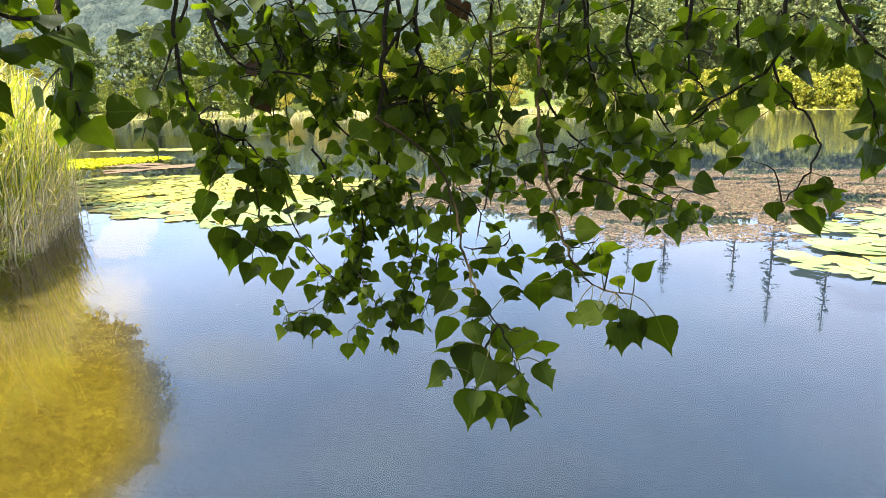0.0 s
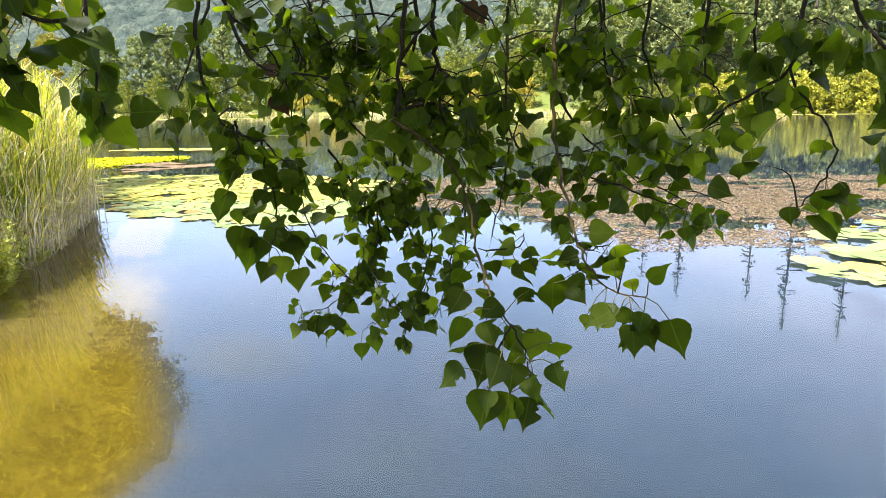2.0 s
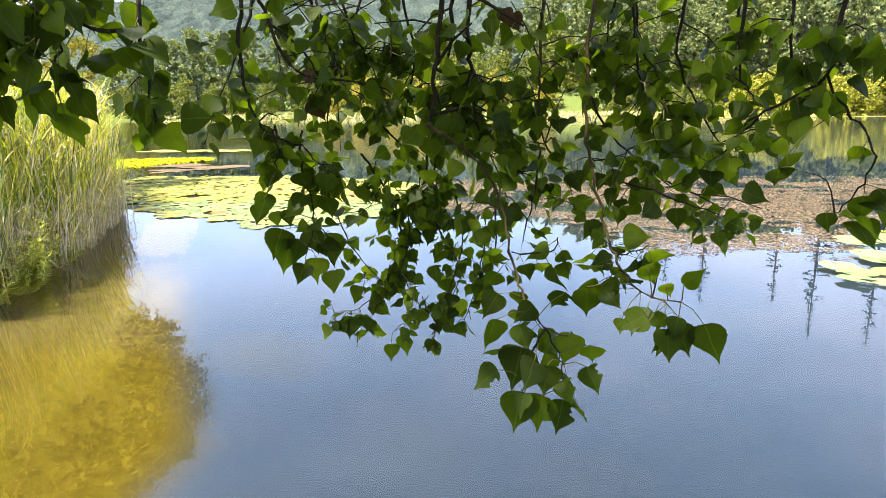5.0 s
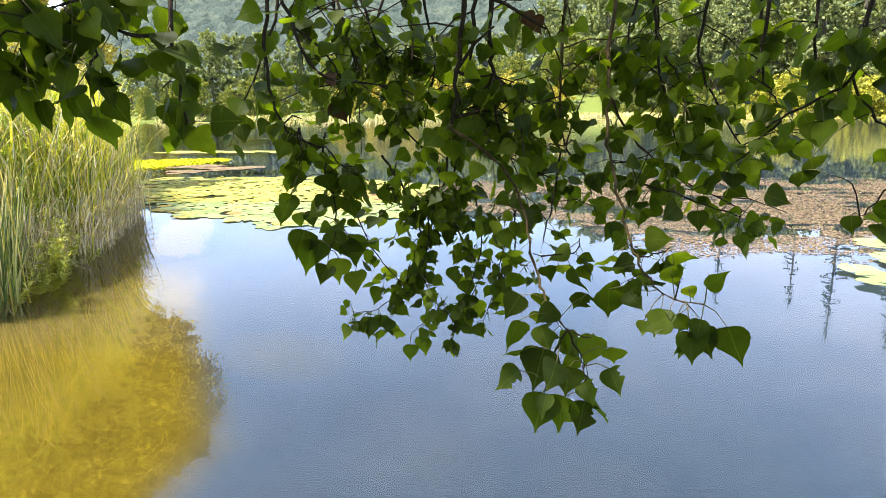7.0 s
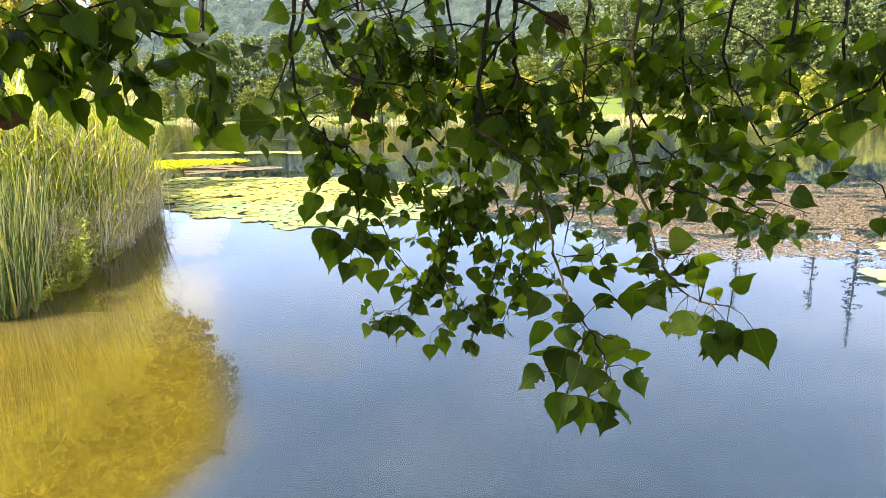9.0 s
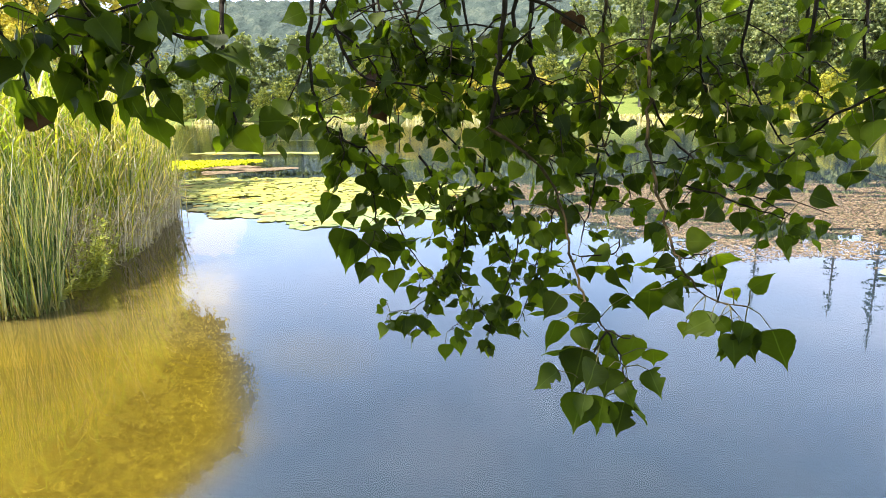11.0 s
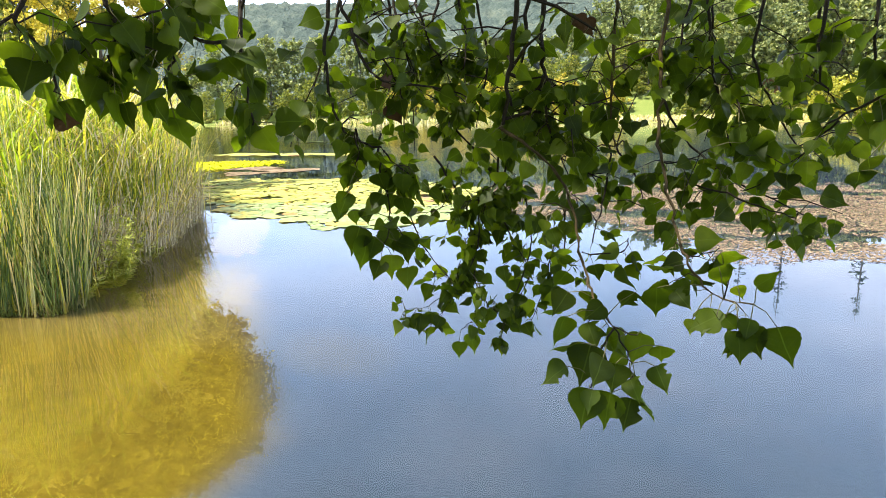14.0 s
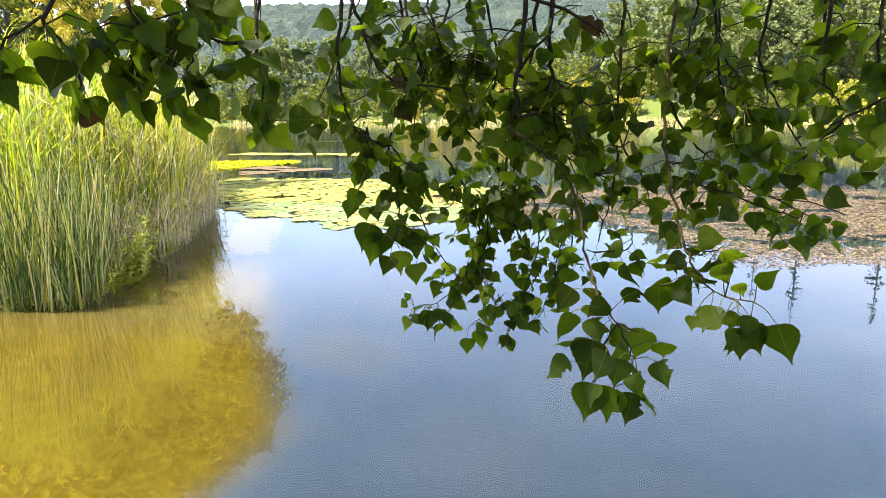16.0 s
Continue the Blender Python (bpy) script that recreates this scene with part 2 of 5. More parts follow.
# distance haze is put into this muted bluish forest colour
M_HILL = plain("hazed_hill_forest", [(0.32, (0.032, 0.048, 0.042)), (0.5, (0.062, 0.082, 0.066)), (0.66, (0.115, 0.132, 0.092))], 0.06, 0.95, 1.0, 4.0)
M_WALL = plain("shed_wall", [(0.3, (0.30, 0.15, 0.09)), (0.7, (0.40, 0.21, 0.13))], 2, 0.8)
M_ROOF = plain("shed_roof", [(0.3, (0.35, 0.33, 0.31)), (0.7, (0.5, 0.48, 0.46))], 2, 0.8)


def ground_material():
    """Silt and painted water tones below the water line, grass and earth above."""
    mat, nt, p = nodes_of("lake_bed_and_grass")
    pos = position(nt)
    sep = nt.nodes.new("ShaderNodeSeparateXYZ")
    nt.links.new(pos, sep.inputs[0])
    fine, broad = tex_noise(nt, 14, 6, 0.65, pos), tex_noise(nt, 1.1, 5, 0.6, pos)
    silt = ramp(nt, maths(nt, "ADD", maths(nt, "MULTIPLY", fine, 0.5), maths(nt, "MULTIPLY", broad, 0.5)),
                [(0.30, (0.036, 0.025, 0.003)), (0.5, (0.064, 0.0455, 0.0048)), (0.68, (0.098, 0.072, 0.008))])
    # light scattered in deep water is painted as this blue bed colour
    scatter_blue = ramp(nt, broad, [(0.3, (0.0135, 0.0215, 0.033)), (0.7, (0.018, 0.027, 0.041))])
    # this browner, darker bed tone imitates the dark reflection of the reeds
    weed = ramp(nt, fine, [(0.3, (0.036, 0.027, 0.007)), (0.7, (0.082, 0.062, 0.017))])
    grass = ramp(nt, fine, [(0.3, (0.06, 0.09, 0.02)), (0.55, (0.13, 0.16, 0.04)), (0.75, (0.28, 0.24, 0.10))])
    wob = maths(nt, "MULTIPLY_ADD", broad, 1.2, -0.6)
    # silt fades into the water-scatter blue where the bed drops from the bank
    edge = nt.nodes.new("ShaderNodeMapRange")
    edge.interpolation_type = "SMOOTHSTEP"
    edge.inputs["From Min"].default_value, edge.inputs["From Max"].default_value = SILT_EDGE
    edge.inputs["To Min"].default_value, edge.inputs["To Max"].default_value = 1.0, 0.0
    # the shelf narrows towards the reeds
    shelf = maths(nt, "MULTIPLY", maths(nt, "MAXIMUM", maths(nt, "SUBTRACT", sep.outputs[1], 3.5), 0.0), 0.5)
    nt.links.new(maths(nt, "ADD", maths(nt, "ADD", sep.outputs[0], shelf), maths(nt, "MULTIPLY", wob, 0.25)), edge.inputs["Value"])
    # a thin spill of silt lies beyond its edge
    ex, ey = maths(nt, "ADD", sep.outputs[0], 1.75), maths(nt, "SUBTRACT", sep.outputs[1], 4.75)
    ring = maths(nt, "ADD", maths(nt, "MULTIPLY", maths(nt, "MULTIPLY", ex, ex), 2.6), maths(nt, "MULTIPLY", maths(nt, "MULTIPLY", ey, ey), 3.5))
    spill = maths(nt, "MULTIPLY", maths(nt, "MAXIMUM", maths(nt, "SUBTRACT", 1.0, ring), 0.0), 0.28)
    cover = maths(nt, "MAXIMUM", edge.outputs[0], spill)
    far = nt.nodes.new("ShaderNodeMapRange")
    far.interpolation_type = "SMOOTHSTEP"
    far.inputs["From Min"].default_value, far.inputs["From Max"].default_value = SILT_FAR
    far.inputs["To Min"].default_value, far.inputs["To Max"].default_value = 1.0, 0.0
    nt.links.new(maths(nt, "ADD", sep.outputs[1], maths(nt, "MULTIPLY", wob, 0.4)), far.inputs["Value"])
    bed = mix_rgb(nt, cover, scatter_blue, mix_rgb(nt, far.outputs[0], weed, silt))
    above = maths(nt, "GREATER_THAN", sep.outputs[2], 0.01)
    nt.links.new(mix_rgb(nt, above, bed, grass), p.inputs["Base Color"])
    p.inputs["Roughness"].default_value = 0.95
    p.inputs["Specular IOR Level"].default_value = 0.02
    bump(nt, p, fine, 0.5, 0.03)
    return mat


def water_material():
    """Clear, slightly green lake water with low ripples."""
    mat, nt, p = nodes_of("lake_water")
    p.inputs["Base Color"].default_value = (0.92, 0.95, 0.86, 1)
    p.inputs["Transmission Weight"].default_value = 1.0
    p.inputs["IOR"].default_value = 1.333
    p.inputs["Roughness"].default_value = 0.0
    n1 = tex_noise(nt, 1.0, 3, 0.5, position(nt, (0.5, 1.6, 1)))
    n2 = tex_noise(nt, 6.0, 2, 0.5, position(nt, (0.6, 1.4, 1)))
    # a light breeze ruffles the open lake
    sep = nt.nodes.new("ShaderNodeSeparateXYZ")
    nt.links.new(position(nt), sep.inputs[0])
    open_lake = nt.nodes.new("ShaderNodeMapRange")
    open_lake.interpolation_type = "SMOOTHSTEP"
    open_lake.inputs["From Min"].default_value, open_lake.inputs["From Max"].default_value = 13.0, 32.0
    nt.links.new(sep.outputs[1], open_lake.inputs["Value"])
    ruffle = maths(nt, "MULTIPLY", tex_noise(nt, 3.0, 3, 0.6, position(nt, (0.4, 1.5, 1))), open_lake.outputs[0])
    low = maths(nt, "ADD", n1, maths(nt, "MULTIPLY", n2, 0.035))
    bump(nt, p, maths(nt, "ADD", low, maths(nt, "MULTIPLY", ruffle, 4.0)), 0.06, 0.012)
    return mat


# ---- mesh tools ----
class Shape:
    """Collects points and faces of one mesh."""

    def __init__(self):
        self.v, self.f, self.m, self.uv = [], [], [], []

    def face(self, idx, mat=0, uv=None):
        self.f.append(idx)
        self.m.append(mat)
        self.uv.append(uv)

    def tube(self, pts, radii, sides=6, mat=0):
        base = len(self.v)
        n = len(pts)
        for k, p in enumerate(pts):
            d = (Vector(pts[min(k + 1, n - 1)]) - Vector(pts[max(k - 1, 0)])).normalized()
            a = d.orthogonal().normalized()
            b = d.cross(a)
            for s in range(sides):
                w = 2 * math.pi * s / sides
                self.v.append(Vector(p) + (a * math.cos(w) + b * math.sin(w)) * radii[k])
        for k in range(n - 1):
            for s in range(sides):
                q = (s + 1) % sides
                self.face((base + k * sides + s, base + k * sides + q, base + (k + 1) * sides + q, base + (k + 1) * sides + s), mat)
        self.face(tuple(base + s for s in reversed(range(sides))), mat)
        self.face(tuple(base + (n - 1) * sides + s for s in range(sides)), mat)

    def ribbon(self, pts, widths, side, mat=0):
        base = len(self.v)
        for p, w in zip(pts, widths):
            self.v += [Vector(p) - side * w, Vector(p) + side * w]
        for k in range(len(pts) - 1):
            a = base + 2 * k
            self.face((a, a + 1, a + 3, a + 2), mat)

    def poly(self, pts, mat=0):
        base = len(self.v)
        self.v += [Vector(p) for p in pts]
        self.face(tuple(range(base, base + len(pts))), mat)

    def add(self, other, m, mat_shift=0):
        base = len(self.v)
        self.v += [m @ Vector(p) for p in other.v]
        for f, k, uv in zip(other.f, other.m, other.uv):
            self.face(tuple(base + i for i in f), k + mat_shift, uv)

    def mesh(self, name, mats, smooth=False):
        me = bpy.data.meshes.new(name)
        me.from_pydata([tuple(p) for p in self.v], [], self.f)
        for mt in mats:
            me.materials.append(mt)
        me.polygons.foreach_set("material_index", self.m)
        if any(u for u in self.uv):
            layer = me.uv_layers.new(name="UVMap")
            flat = []
            for f, uv in zip(self.f, self.uv):
                flat += [c for p in (uv or [(0.5, 0.5)] * len(f)) for c in p]
            layer.data.foreach_set("uv", flat)
        if smooth:
            me.polygons.foreach_set("use_smooth", [True] * len(me.polygons))
        me.update()
        return me


def part(name, shape, mats, parent=None, label="", smooth=False, kind=""):
    ob = new(name, shape.mesh(name, mats if isinstance(mats, list) else [mats], smooth))
    ob.parent = parent
    return tagged(ob, label=label, kind=kind)


def smooth_path(pts, steps=4):
    """Points of a curve that runs through all pts."""
    pts = [Vector(p) for p in pts]
    out = []
    for k in range(len(pts) - 1):
        a, b = pts[max(k - 1, 0)], pts[k]
        c, d = pts[k + 1], pts[min(k + 2, len(pts) - 1)]
        for s in range(steps):
            t = s / steps
            out.append(0.5 * ((2 * b) + (c - a) * t + (2 * a - 5 * b + 4 * c - d) * t * t + (3 * b - a - 3 * c + d) * t ** 3))
    out.append(pts[-1])
    return out


def unit(rng):
    while True:
        v = Vector((rng.uniform(-1, 1), rng.uniform(-1, 1), rng.uniform(-1, 1)))
        if 0.05 < v.length < 1:
            return v.normalized()


# ---- ground, water, hill ----
def left_shore(y):
    return float(np.interp(y, [-10, 2, 4, 6, 8, 10, 14, 20, 30, 60, 90], [-6.2, -6.0, -5.7, -5.9, -6.3, -6.9, -9.0, -14.5, -19.5, -34, -52]))


def far_shore(x):
    return float(np.interp(x, [-90, -45, -36, -10, 10, 21, 33, 47, 60, 90], [84, 87, 90, 88, 84, 79, 75, 75, 77, 80]))


def inside(x, y):
    """Metres from the shore, positive on the water."""
    wob = 0.3 * noise.noise((x * 0.35, y * 0.35, 0))
    return min(y - 1.0, far_shore(x) - y, x - left_shore(y), 75 - x) + wob


def bed(x, y):
    d = inside(x, y)
    if d < 0:
        base = min(0.25, -d * 0.25) + min(3.0, max(0, -d - 2) * 0.06)
        if x > 2 and y > 60:
            base += min(14.0, max(0.0, -d - 8) * 0.22) * min(1.0, (x - 2) / 10)
        return base + 0.05 * noise.noise((x * 0.8, y * 0.8, 3))
    shelf = float(np.interp(x, [-6, -2.6, -0.5, 2], [0.42, 0.5, 1.1, 1.8]))
    shelf = max(shelf, float(np.interp(y, [5, 10], [0.0, 1.6])))
    return -min(shelf, d * 0.35) + 0.03 * noise.noise((x * 1.5, y * 1.5, 7))


def build_ground():
    xs = np.concatenate([np.linspace(-1400, -120, 12), np.linspace(-100, -22, 24), np.linspace(-20, 12, 96), np.linspace(14, 100, 30), np.linspace(120, 1400, 12)])
    ys = np.concatenate([np.linspace(-400, -30, 8), np.linspace(-20, -2, 8), np.linspace(-1.5, 22, 80), np.linspace(24, 110, 50), np.linspace(130, 1500, 14)])
    s = Shape()
    for y in ys:
        for x in xs:
            s.v.append(Vector((x, y, bed(float(x), float(y)))))
    w = len(xs)
    for j in range(len(ys) - 1):
        for i in range(w - 1):
            a = j * w + i
            s.face((a, a + 1, a + w + 1, a + w))
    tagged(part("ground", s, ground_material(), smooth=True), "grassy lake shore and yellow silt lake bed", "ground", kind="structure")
    s = Shape()
    s.poly([(-95, 0.2, 0), (80, 0.2, 0), (80, 96, 0), (-95, 96, 0)])
    water = part("water", s, water_material())
    water.visible_shadow = False
    tagged(water, "still blue lake water mirroring sky and trees", "water", kind="structure")


build_ground()


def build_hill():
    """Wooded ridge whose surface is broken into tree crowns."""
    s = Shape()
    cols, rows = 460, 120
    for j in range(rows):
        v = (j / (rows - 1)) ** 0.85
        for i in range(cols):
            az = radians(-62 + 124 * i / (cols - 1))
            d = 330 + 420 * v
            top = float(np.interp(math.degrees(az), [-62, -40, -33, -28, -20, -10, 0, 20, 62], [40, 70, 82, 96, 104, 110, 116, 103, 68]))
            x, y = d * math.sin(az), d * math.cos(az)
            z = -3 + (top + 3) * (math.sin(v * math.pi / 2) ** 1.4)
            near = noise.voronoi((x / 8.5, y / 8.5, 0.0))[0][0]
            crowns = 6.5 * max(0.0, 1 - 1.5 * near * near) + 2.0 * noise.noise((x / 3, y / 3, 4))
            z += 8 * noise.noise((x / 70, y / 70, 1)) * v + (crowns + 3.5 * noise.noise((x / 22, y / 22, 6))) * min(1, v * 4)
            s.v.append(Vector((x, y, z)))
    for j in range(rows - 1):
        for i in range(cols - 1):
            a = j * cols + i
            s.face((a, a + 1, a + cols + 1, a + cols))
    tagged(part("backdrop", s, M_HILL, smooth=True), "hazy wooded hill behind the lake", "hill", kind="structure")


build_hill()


# ---- far trees ----
def crown(rng, centres, count, size, tufts=16):
    """Many small leaf clumps gathered round the given balls (centre, radius)."""
    s = Shape()
    sprays = []
    for c, r in centres:
        for _ in range(tufts):
            d = unit(rng)
            d.z = d.z * 0.8 + 0.1
            k = rng.uniform(0.55, 1.12)
            sprays.append((c + d * r * k, r * rng.uniform(0.16, 0.36), d))
    for _ in range(count):
        c, r, d0 = sprays[rng.randrange(len(sprays))]
        d = unit(rng)
        u = rng.uniform(-1.0, 1.0) ** 3 * 1.3 + 0.35
        p = c + (d0 * 1.7 * u + d * (0.75 - 0.3 * u) + Vector((0, 0, -0.3 * u * u))) * r * rng.uniform(0.7, 1.0)
        n = (d + unit(rng) * 0.9).normalized()
        a = n.orthogonal().normalized()
        b = n.cross(a)
        w = rng.uniform(0, 6.28)
        a, b = a * math.cos(w) + b * math.sin(w), b * math.cos(w) - a * math.sin(w)
        k = size * rng.uniform(0.6, 1.4)
        s.poly([p - a * k * 0.5, p - b * k * 0.35 + a * k * 0.1, p + a * k * 0.6 + n * k * 0.15, p + b * k * 0.4])
    return s


def tree(name, label, at, height, radius, bottom, count, size, mat, seed, balls=16, trunk_r=None):
    rng = random.Random(seed)
    root = tagged(new(name), label, "tree" if "bush" not in name else "bush")
    root.location = at
    tr = trunk_r or height * 0.014
    s = Shape()
    lean = rng.uniform(-0.04, 0.04)
    path = [Vector((lean * height * t + 0.05 * math.sin(5 * t), 0.04 * height * t * math.sin(4 * t), height * 0.85 * t - 0.3 * (t == 0))) for t in (0, 0.15, 0.35, 0.6, 0.85, 1)]
    s.tube(path, [tr * 1.4, tr, tr * 0.85, tr * 0.6, tr * 0.35, tr * 0.1], 8)
    centres = []
    for k in range(balls):
        t = (k + 0.5) / balls
        zc = bottom + (height - bottom) * t
        fill = math.sin(math.pi * min(0.96, 0.16 + 0.8 * t)) ** 0.7
        w = k * 2.4 + rng.uniform(-0.5, 0.5)
        c = Vector((math.cos(w), math.sin(w), 0)) * radius * fill * rng.uniform(0.35, 0.8)
        c.z = zc - 0.05 * height
        r = radius * rng.uniform(0.32, 0.5) * (0.6 + 0.4 * fill)
        centres.append((c, r))
        start = path[min(5, 1 + int(t * 4))] * 0.8
        s.tube([start, (start + c) / 2 + Vector((0, 0, -0.03 * height)), c], [tr * 0.4, tr * 0.22, tr * 0.06], 5)
    part("trunk", s, M_TRUNK, root)
    part("crown", crown(rng, centres, count, size), mat, root)
    return root


def fir(label, at, height, radius, seed):
    rng = random.Random(seed)
    root = tagged(new("fir_tree"), label, "tree")
    root.location = at
    s = Shape()
    s.tube([(0, 0, -0.3), (0, 0, height * 0.5), (0, 0, height)], [0.28, 0.18, 0.02], 7)
    part("trunk", s, M_TRUNK, root)
    s = Shape()
    layers = int(height / 0.75)
    for k in range(layers):
        z = height * (0.12 + 0.87 * k / layers)
        r = radius * (1 - k / layers) ** 0.8 * rng.uniform(0.65, 1.1) + 0.15
        n = 6
        if rng.random() < 0.12:
            r *= 0.55
        for q in range(n):
            if rng.random() < 0.4:
                continue
            w = rng.uniform(0, 6.28)
            d = Vector((math.cos(w), math.sin(w), 0))
            side = Vector((-d.y, d.x, 0))
            rr = r * rng.uniform(0.45, 1.2)
            droop = rng.uniform(0.1, 0.45) * rr
            steps = 4
            for j in range(steps):
                t0 = j / steps
                p = d * rr * (t0 + 0.15) + Vector((0, 0, z - droop * t0 + 0.12 * rr * t0 * t0))
                for sg in (-1, 1):
                    tip = p + (side * sg * 0.8 + d * 0.7).normalized() * rr * 0.38 * (1.2 - t0) + Vector((0, 0, -0.12 * rr))
                    s.poly([p - d * 0.06 * rr, tip, p + d * 0.3 * rr])
                for _ in range(1):
                    q2, w2 = p + unit(rng) * 0.3 * min(1.0, rr), unit(rng) * rng.uniform(0.2, 0.42)
                    s.poly([q2, q2 + w2, q2 + w2 * 0.5 + unit(rng) * 0.24])
    part("crown", s, M_FIR, root)
    return root


def polar(az, d, z=0.0):
    a = radians(az)
    x, y = d * math.sin(a), d * math.cos(a)
    return x, y, bed(x, y) - 0.05 + z


def build_far_trees():
    rng = random.Random(5)
    grey = tree("broadleaf_tree", "tall grey-green broadleaf tree on the far shore", (0, 300, 0), 13, 3.6, 0.6, 5200, 0.42, M_BROAD, 11, 20)
    airy = tree("broadleaf_tree", "slender open-crowned tree with a bare trunk", (0, 300, 0), 15, 3.0, 5.0, 3600, 0.4, M_BROAD, 12, 16, 0.22)
    green = tree("broadleaf_tree", "rounded fresh-green tree on the far shore", (0, 300, 0), 9, 3.4, 0.5, 4200, 0.36, M_BUSH, 13, 18)
    bush = tree("shore_bush", "dense light-green bush at the water's edge", (0, 300, 0), 4.2, 2.7, 0.2, 2600, 0.32, M_BUSH, 14, 14, 0.06)
    low = tree("shore_bush", "low yellow-green bush at the water's edge", (0, 300, 0), 2.6, 2.2, 0.1, 1800, 0.28, M_BUSH, 15, 10, 0.05)
    pale = tree("pale_tree", "pale yellow-green tree on the middle shore", (0, 300, 0), 7, 2.8, 0.4, 3600, 0.32, M_GOLD, 16, 16)
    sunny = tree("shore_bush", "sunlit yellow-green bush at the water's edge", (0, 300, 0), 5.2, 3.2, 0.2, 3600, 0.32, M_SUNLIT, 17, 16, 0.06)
    kinds = dict(sunny=sunny, grey=grey, airy=airy, green=green, bush=bush, low=low, pale=pale)
    used = set()

    def put(kind, az, d, scale, group):
        base = kinds[kind]
        m = Matrix.Translation(polar(az, d)) @ Matrix.Rotation(rng.uniform(0, 6.28), 4, "Z") @ Matrix.Diagonal((scale, scale, scale * rng.uniform(0.93, 1.07), 1))
        if kind in used:
            ob = copy_thing(base, m)
            ob.matrix_basis = m
        else:
            used.add(kind)
            base.matrix_basis = m
            ob = base
        tagged(ob, group=group)

    # wood on the far right bank
    for az in np.arange(9.5, 40, 1.75):
        put("grey" if rng.random() < 0.55 else "airy", az + rng.uniform(-0.5, 0.5), rng.uniform(88, 96), rng.uniform(0.8, 1.05), "wood on the right bank")
        put("grey", az + rng.uniform(-0.8, 0.8), rng.uniform(100, 112), rng.uniform(0.9, 1.1), "wood on the right bank")
        put("green", az + rng.uniform(-0.8, 0.8), rng.uniform(98, 118), rng.uniform(0.9, 1.2), "wood on the right bank")
        put("grey", az + rng.uniform(-0.8, 0.8), rng.uniform(116, 134), rng.uniform(0.9, 1.05), "wood on the right bank")
    for az, d, k in ((24.9, 86, 0.8), (30.0, 88, 1.15), (33.0, 91, 1.0), (36.5, 92, 1.1), (17.0, 86, 0.7)):
        put("bush", az, d, k, "bushes on the right bank")
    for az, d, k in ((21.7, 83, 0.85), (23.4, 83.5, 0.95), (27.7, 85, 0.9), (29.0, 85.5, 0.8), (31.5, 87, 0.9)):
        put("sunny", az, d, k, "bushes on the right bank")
    for az, d, k in ((12.0, 86, 1.0), (15.0, 85, 1.0), (18.8, 84, 1.0), (22.8, 83.5, 0.8), (34.5, 91, 1.0)):
        put("low", az, d, k, "bushes on the right bank")
    # trees along the far left and middle shore
    for az, d, k in ((-29.5, 112, 0.72), (-27.6, 108, 0.82), (-25.4, 106, 0.9), (-23.4, 108, 0.95), (-21.4, 106, 0.98), (-19.2, 108, 1.0), (-16.6, 110, 0.9)):
        put("grey", az, d, k, "trees on the far left shore")
    for az, d, k in ((-28.6, 102, 0.5), (-26.6, 100, 0.55), (-24.4, 99, 0.6), (-22.2, 99, 0.5), (-20.2, 99, 0.65), (-17.8, 100, 0.6), (-15.0, 101, 0.7)):
        put("green", az, d, k, "trees on the far left shore")
    for az, d, k in ((-12.6, 97, 0.7), (-9.8, 96, 0.8), (-7.2, 97, 0.75), (-4.6, 96, 0.85), (-1.5, 95, 0.7), (1.6, 95, 0.8), (6.0, 94, 0.7)):
        put("pale", az, d, k, "pale trees on the middle shore")
    for az in np.arange(-13, 9.5, 2.2):
        put("green", az + rng.uniform(-0.6, 0.6), rng.uniform(100, 108), rng.uniform(0.75, 1.15), "trees on the middle shore")
        put("grey", az + rng.uniform(-0.6, 0.6), rng.uniform(112, 125), rng.uniform(0.85, 1.05), "trees on the middle shore")
    for az, d, h, r in ((24.97, 93, 24.3, 2.6), (27.81, 93, 28.6, 2.8), (31.76, 94, 29.2, 3.4), (19.5, 95, 24.6, 3.2), (16.5, 97, 22, 3.0)):
        tagged(fir("tall dark fir tree rising above the wood", polar(az, d), h, r, int(az * 10)), group="firs on the right bank")


build_far_trees()


def build_shed():
    """Small hut between the trees of the right bank."""
    root = tagged(new("garden_shed"), "small reddish hut with a pale roof among trees", "shed")
    root.matrix_basis = Matrix.Translation(polar(17.6, 96.0)) @ Matrix.Rotation(radians(-12), 4, "Z")
    s = Shape()
    w, d, h = 0.9, 0.9, 2.0
    for a, b in (((-w, -d), (w, -d)), ((w, -d), (w, d)), ((w, d), (-w, d)), ((-w, d), (-w, -d))):
        s.poly([(*a, -0.2), (*b, -0.2), (*b, h), (*a, h)])
    s.poly([(-w, -d, h), (w, -d, h), (0, -d, h + 1.1)])
    s.poly([(w, d, h), (-w, d, h), (0, d, h + 1.1)])
    part("wall", s, M_WALL, root)
    s = Shape()
    for sg in (-1, 1):
        a, b = Vector((sg * (w + 0.3), 0, h - 0.25)), Vector((0, 0, h + 1.12))
        for y0, y1 in ((-d - 0.3, d + 0.3),):
            lo = [Vector((a.x, y0, a.z)), Vector((a.x, y1, a.z)), Vector((b.x, y1, b.z)), Vector((b.x, y0, b.z))]
            up = [p + Vector((0, 0, 0.1)) for p in lo]
            s.poly(lo)
            s.poly(up)
            for k in range(4):
                s.poly([lo[k], lo[(k + 1) % 4], up[(k + 1) % 4], up[k]])
    part("roof", s, M_ROOF, root)


build_shed()


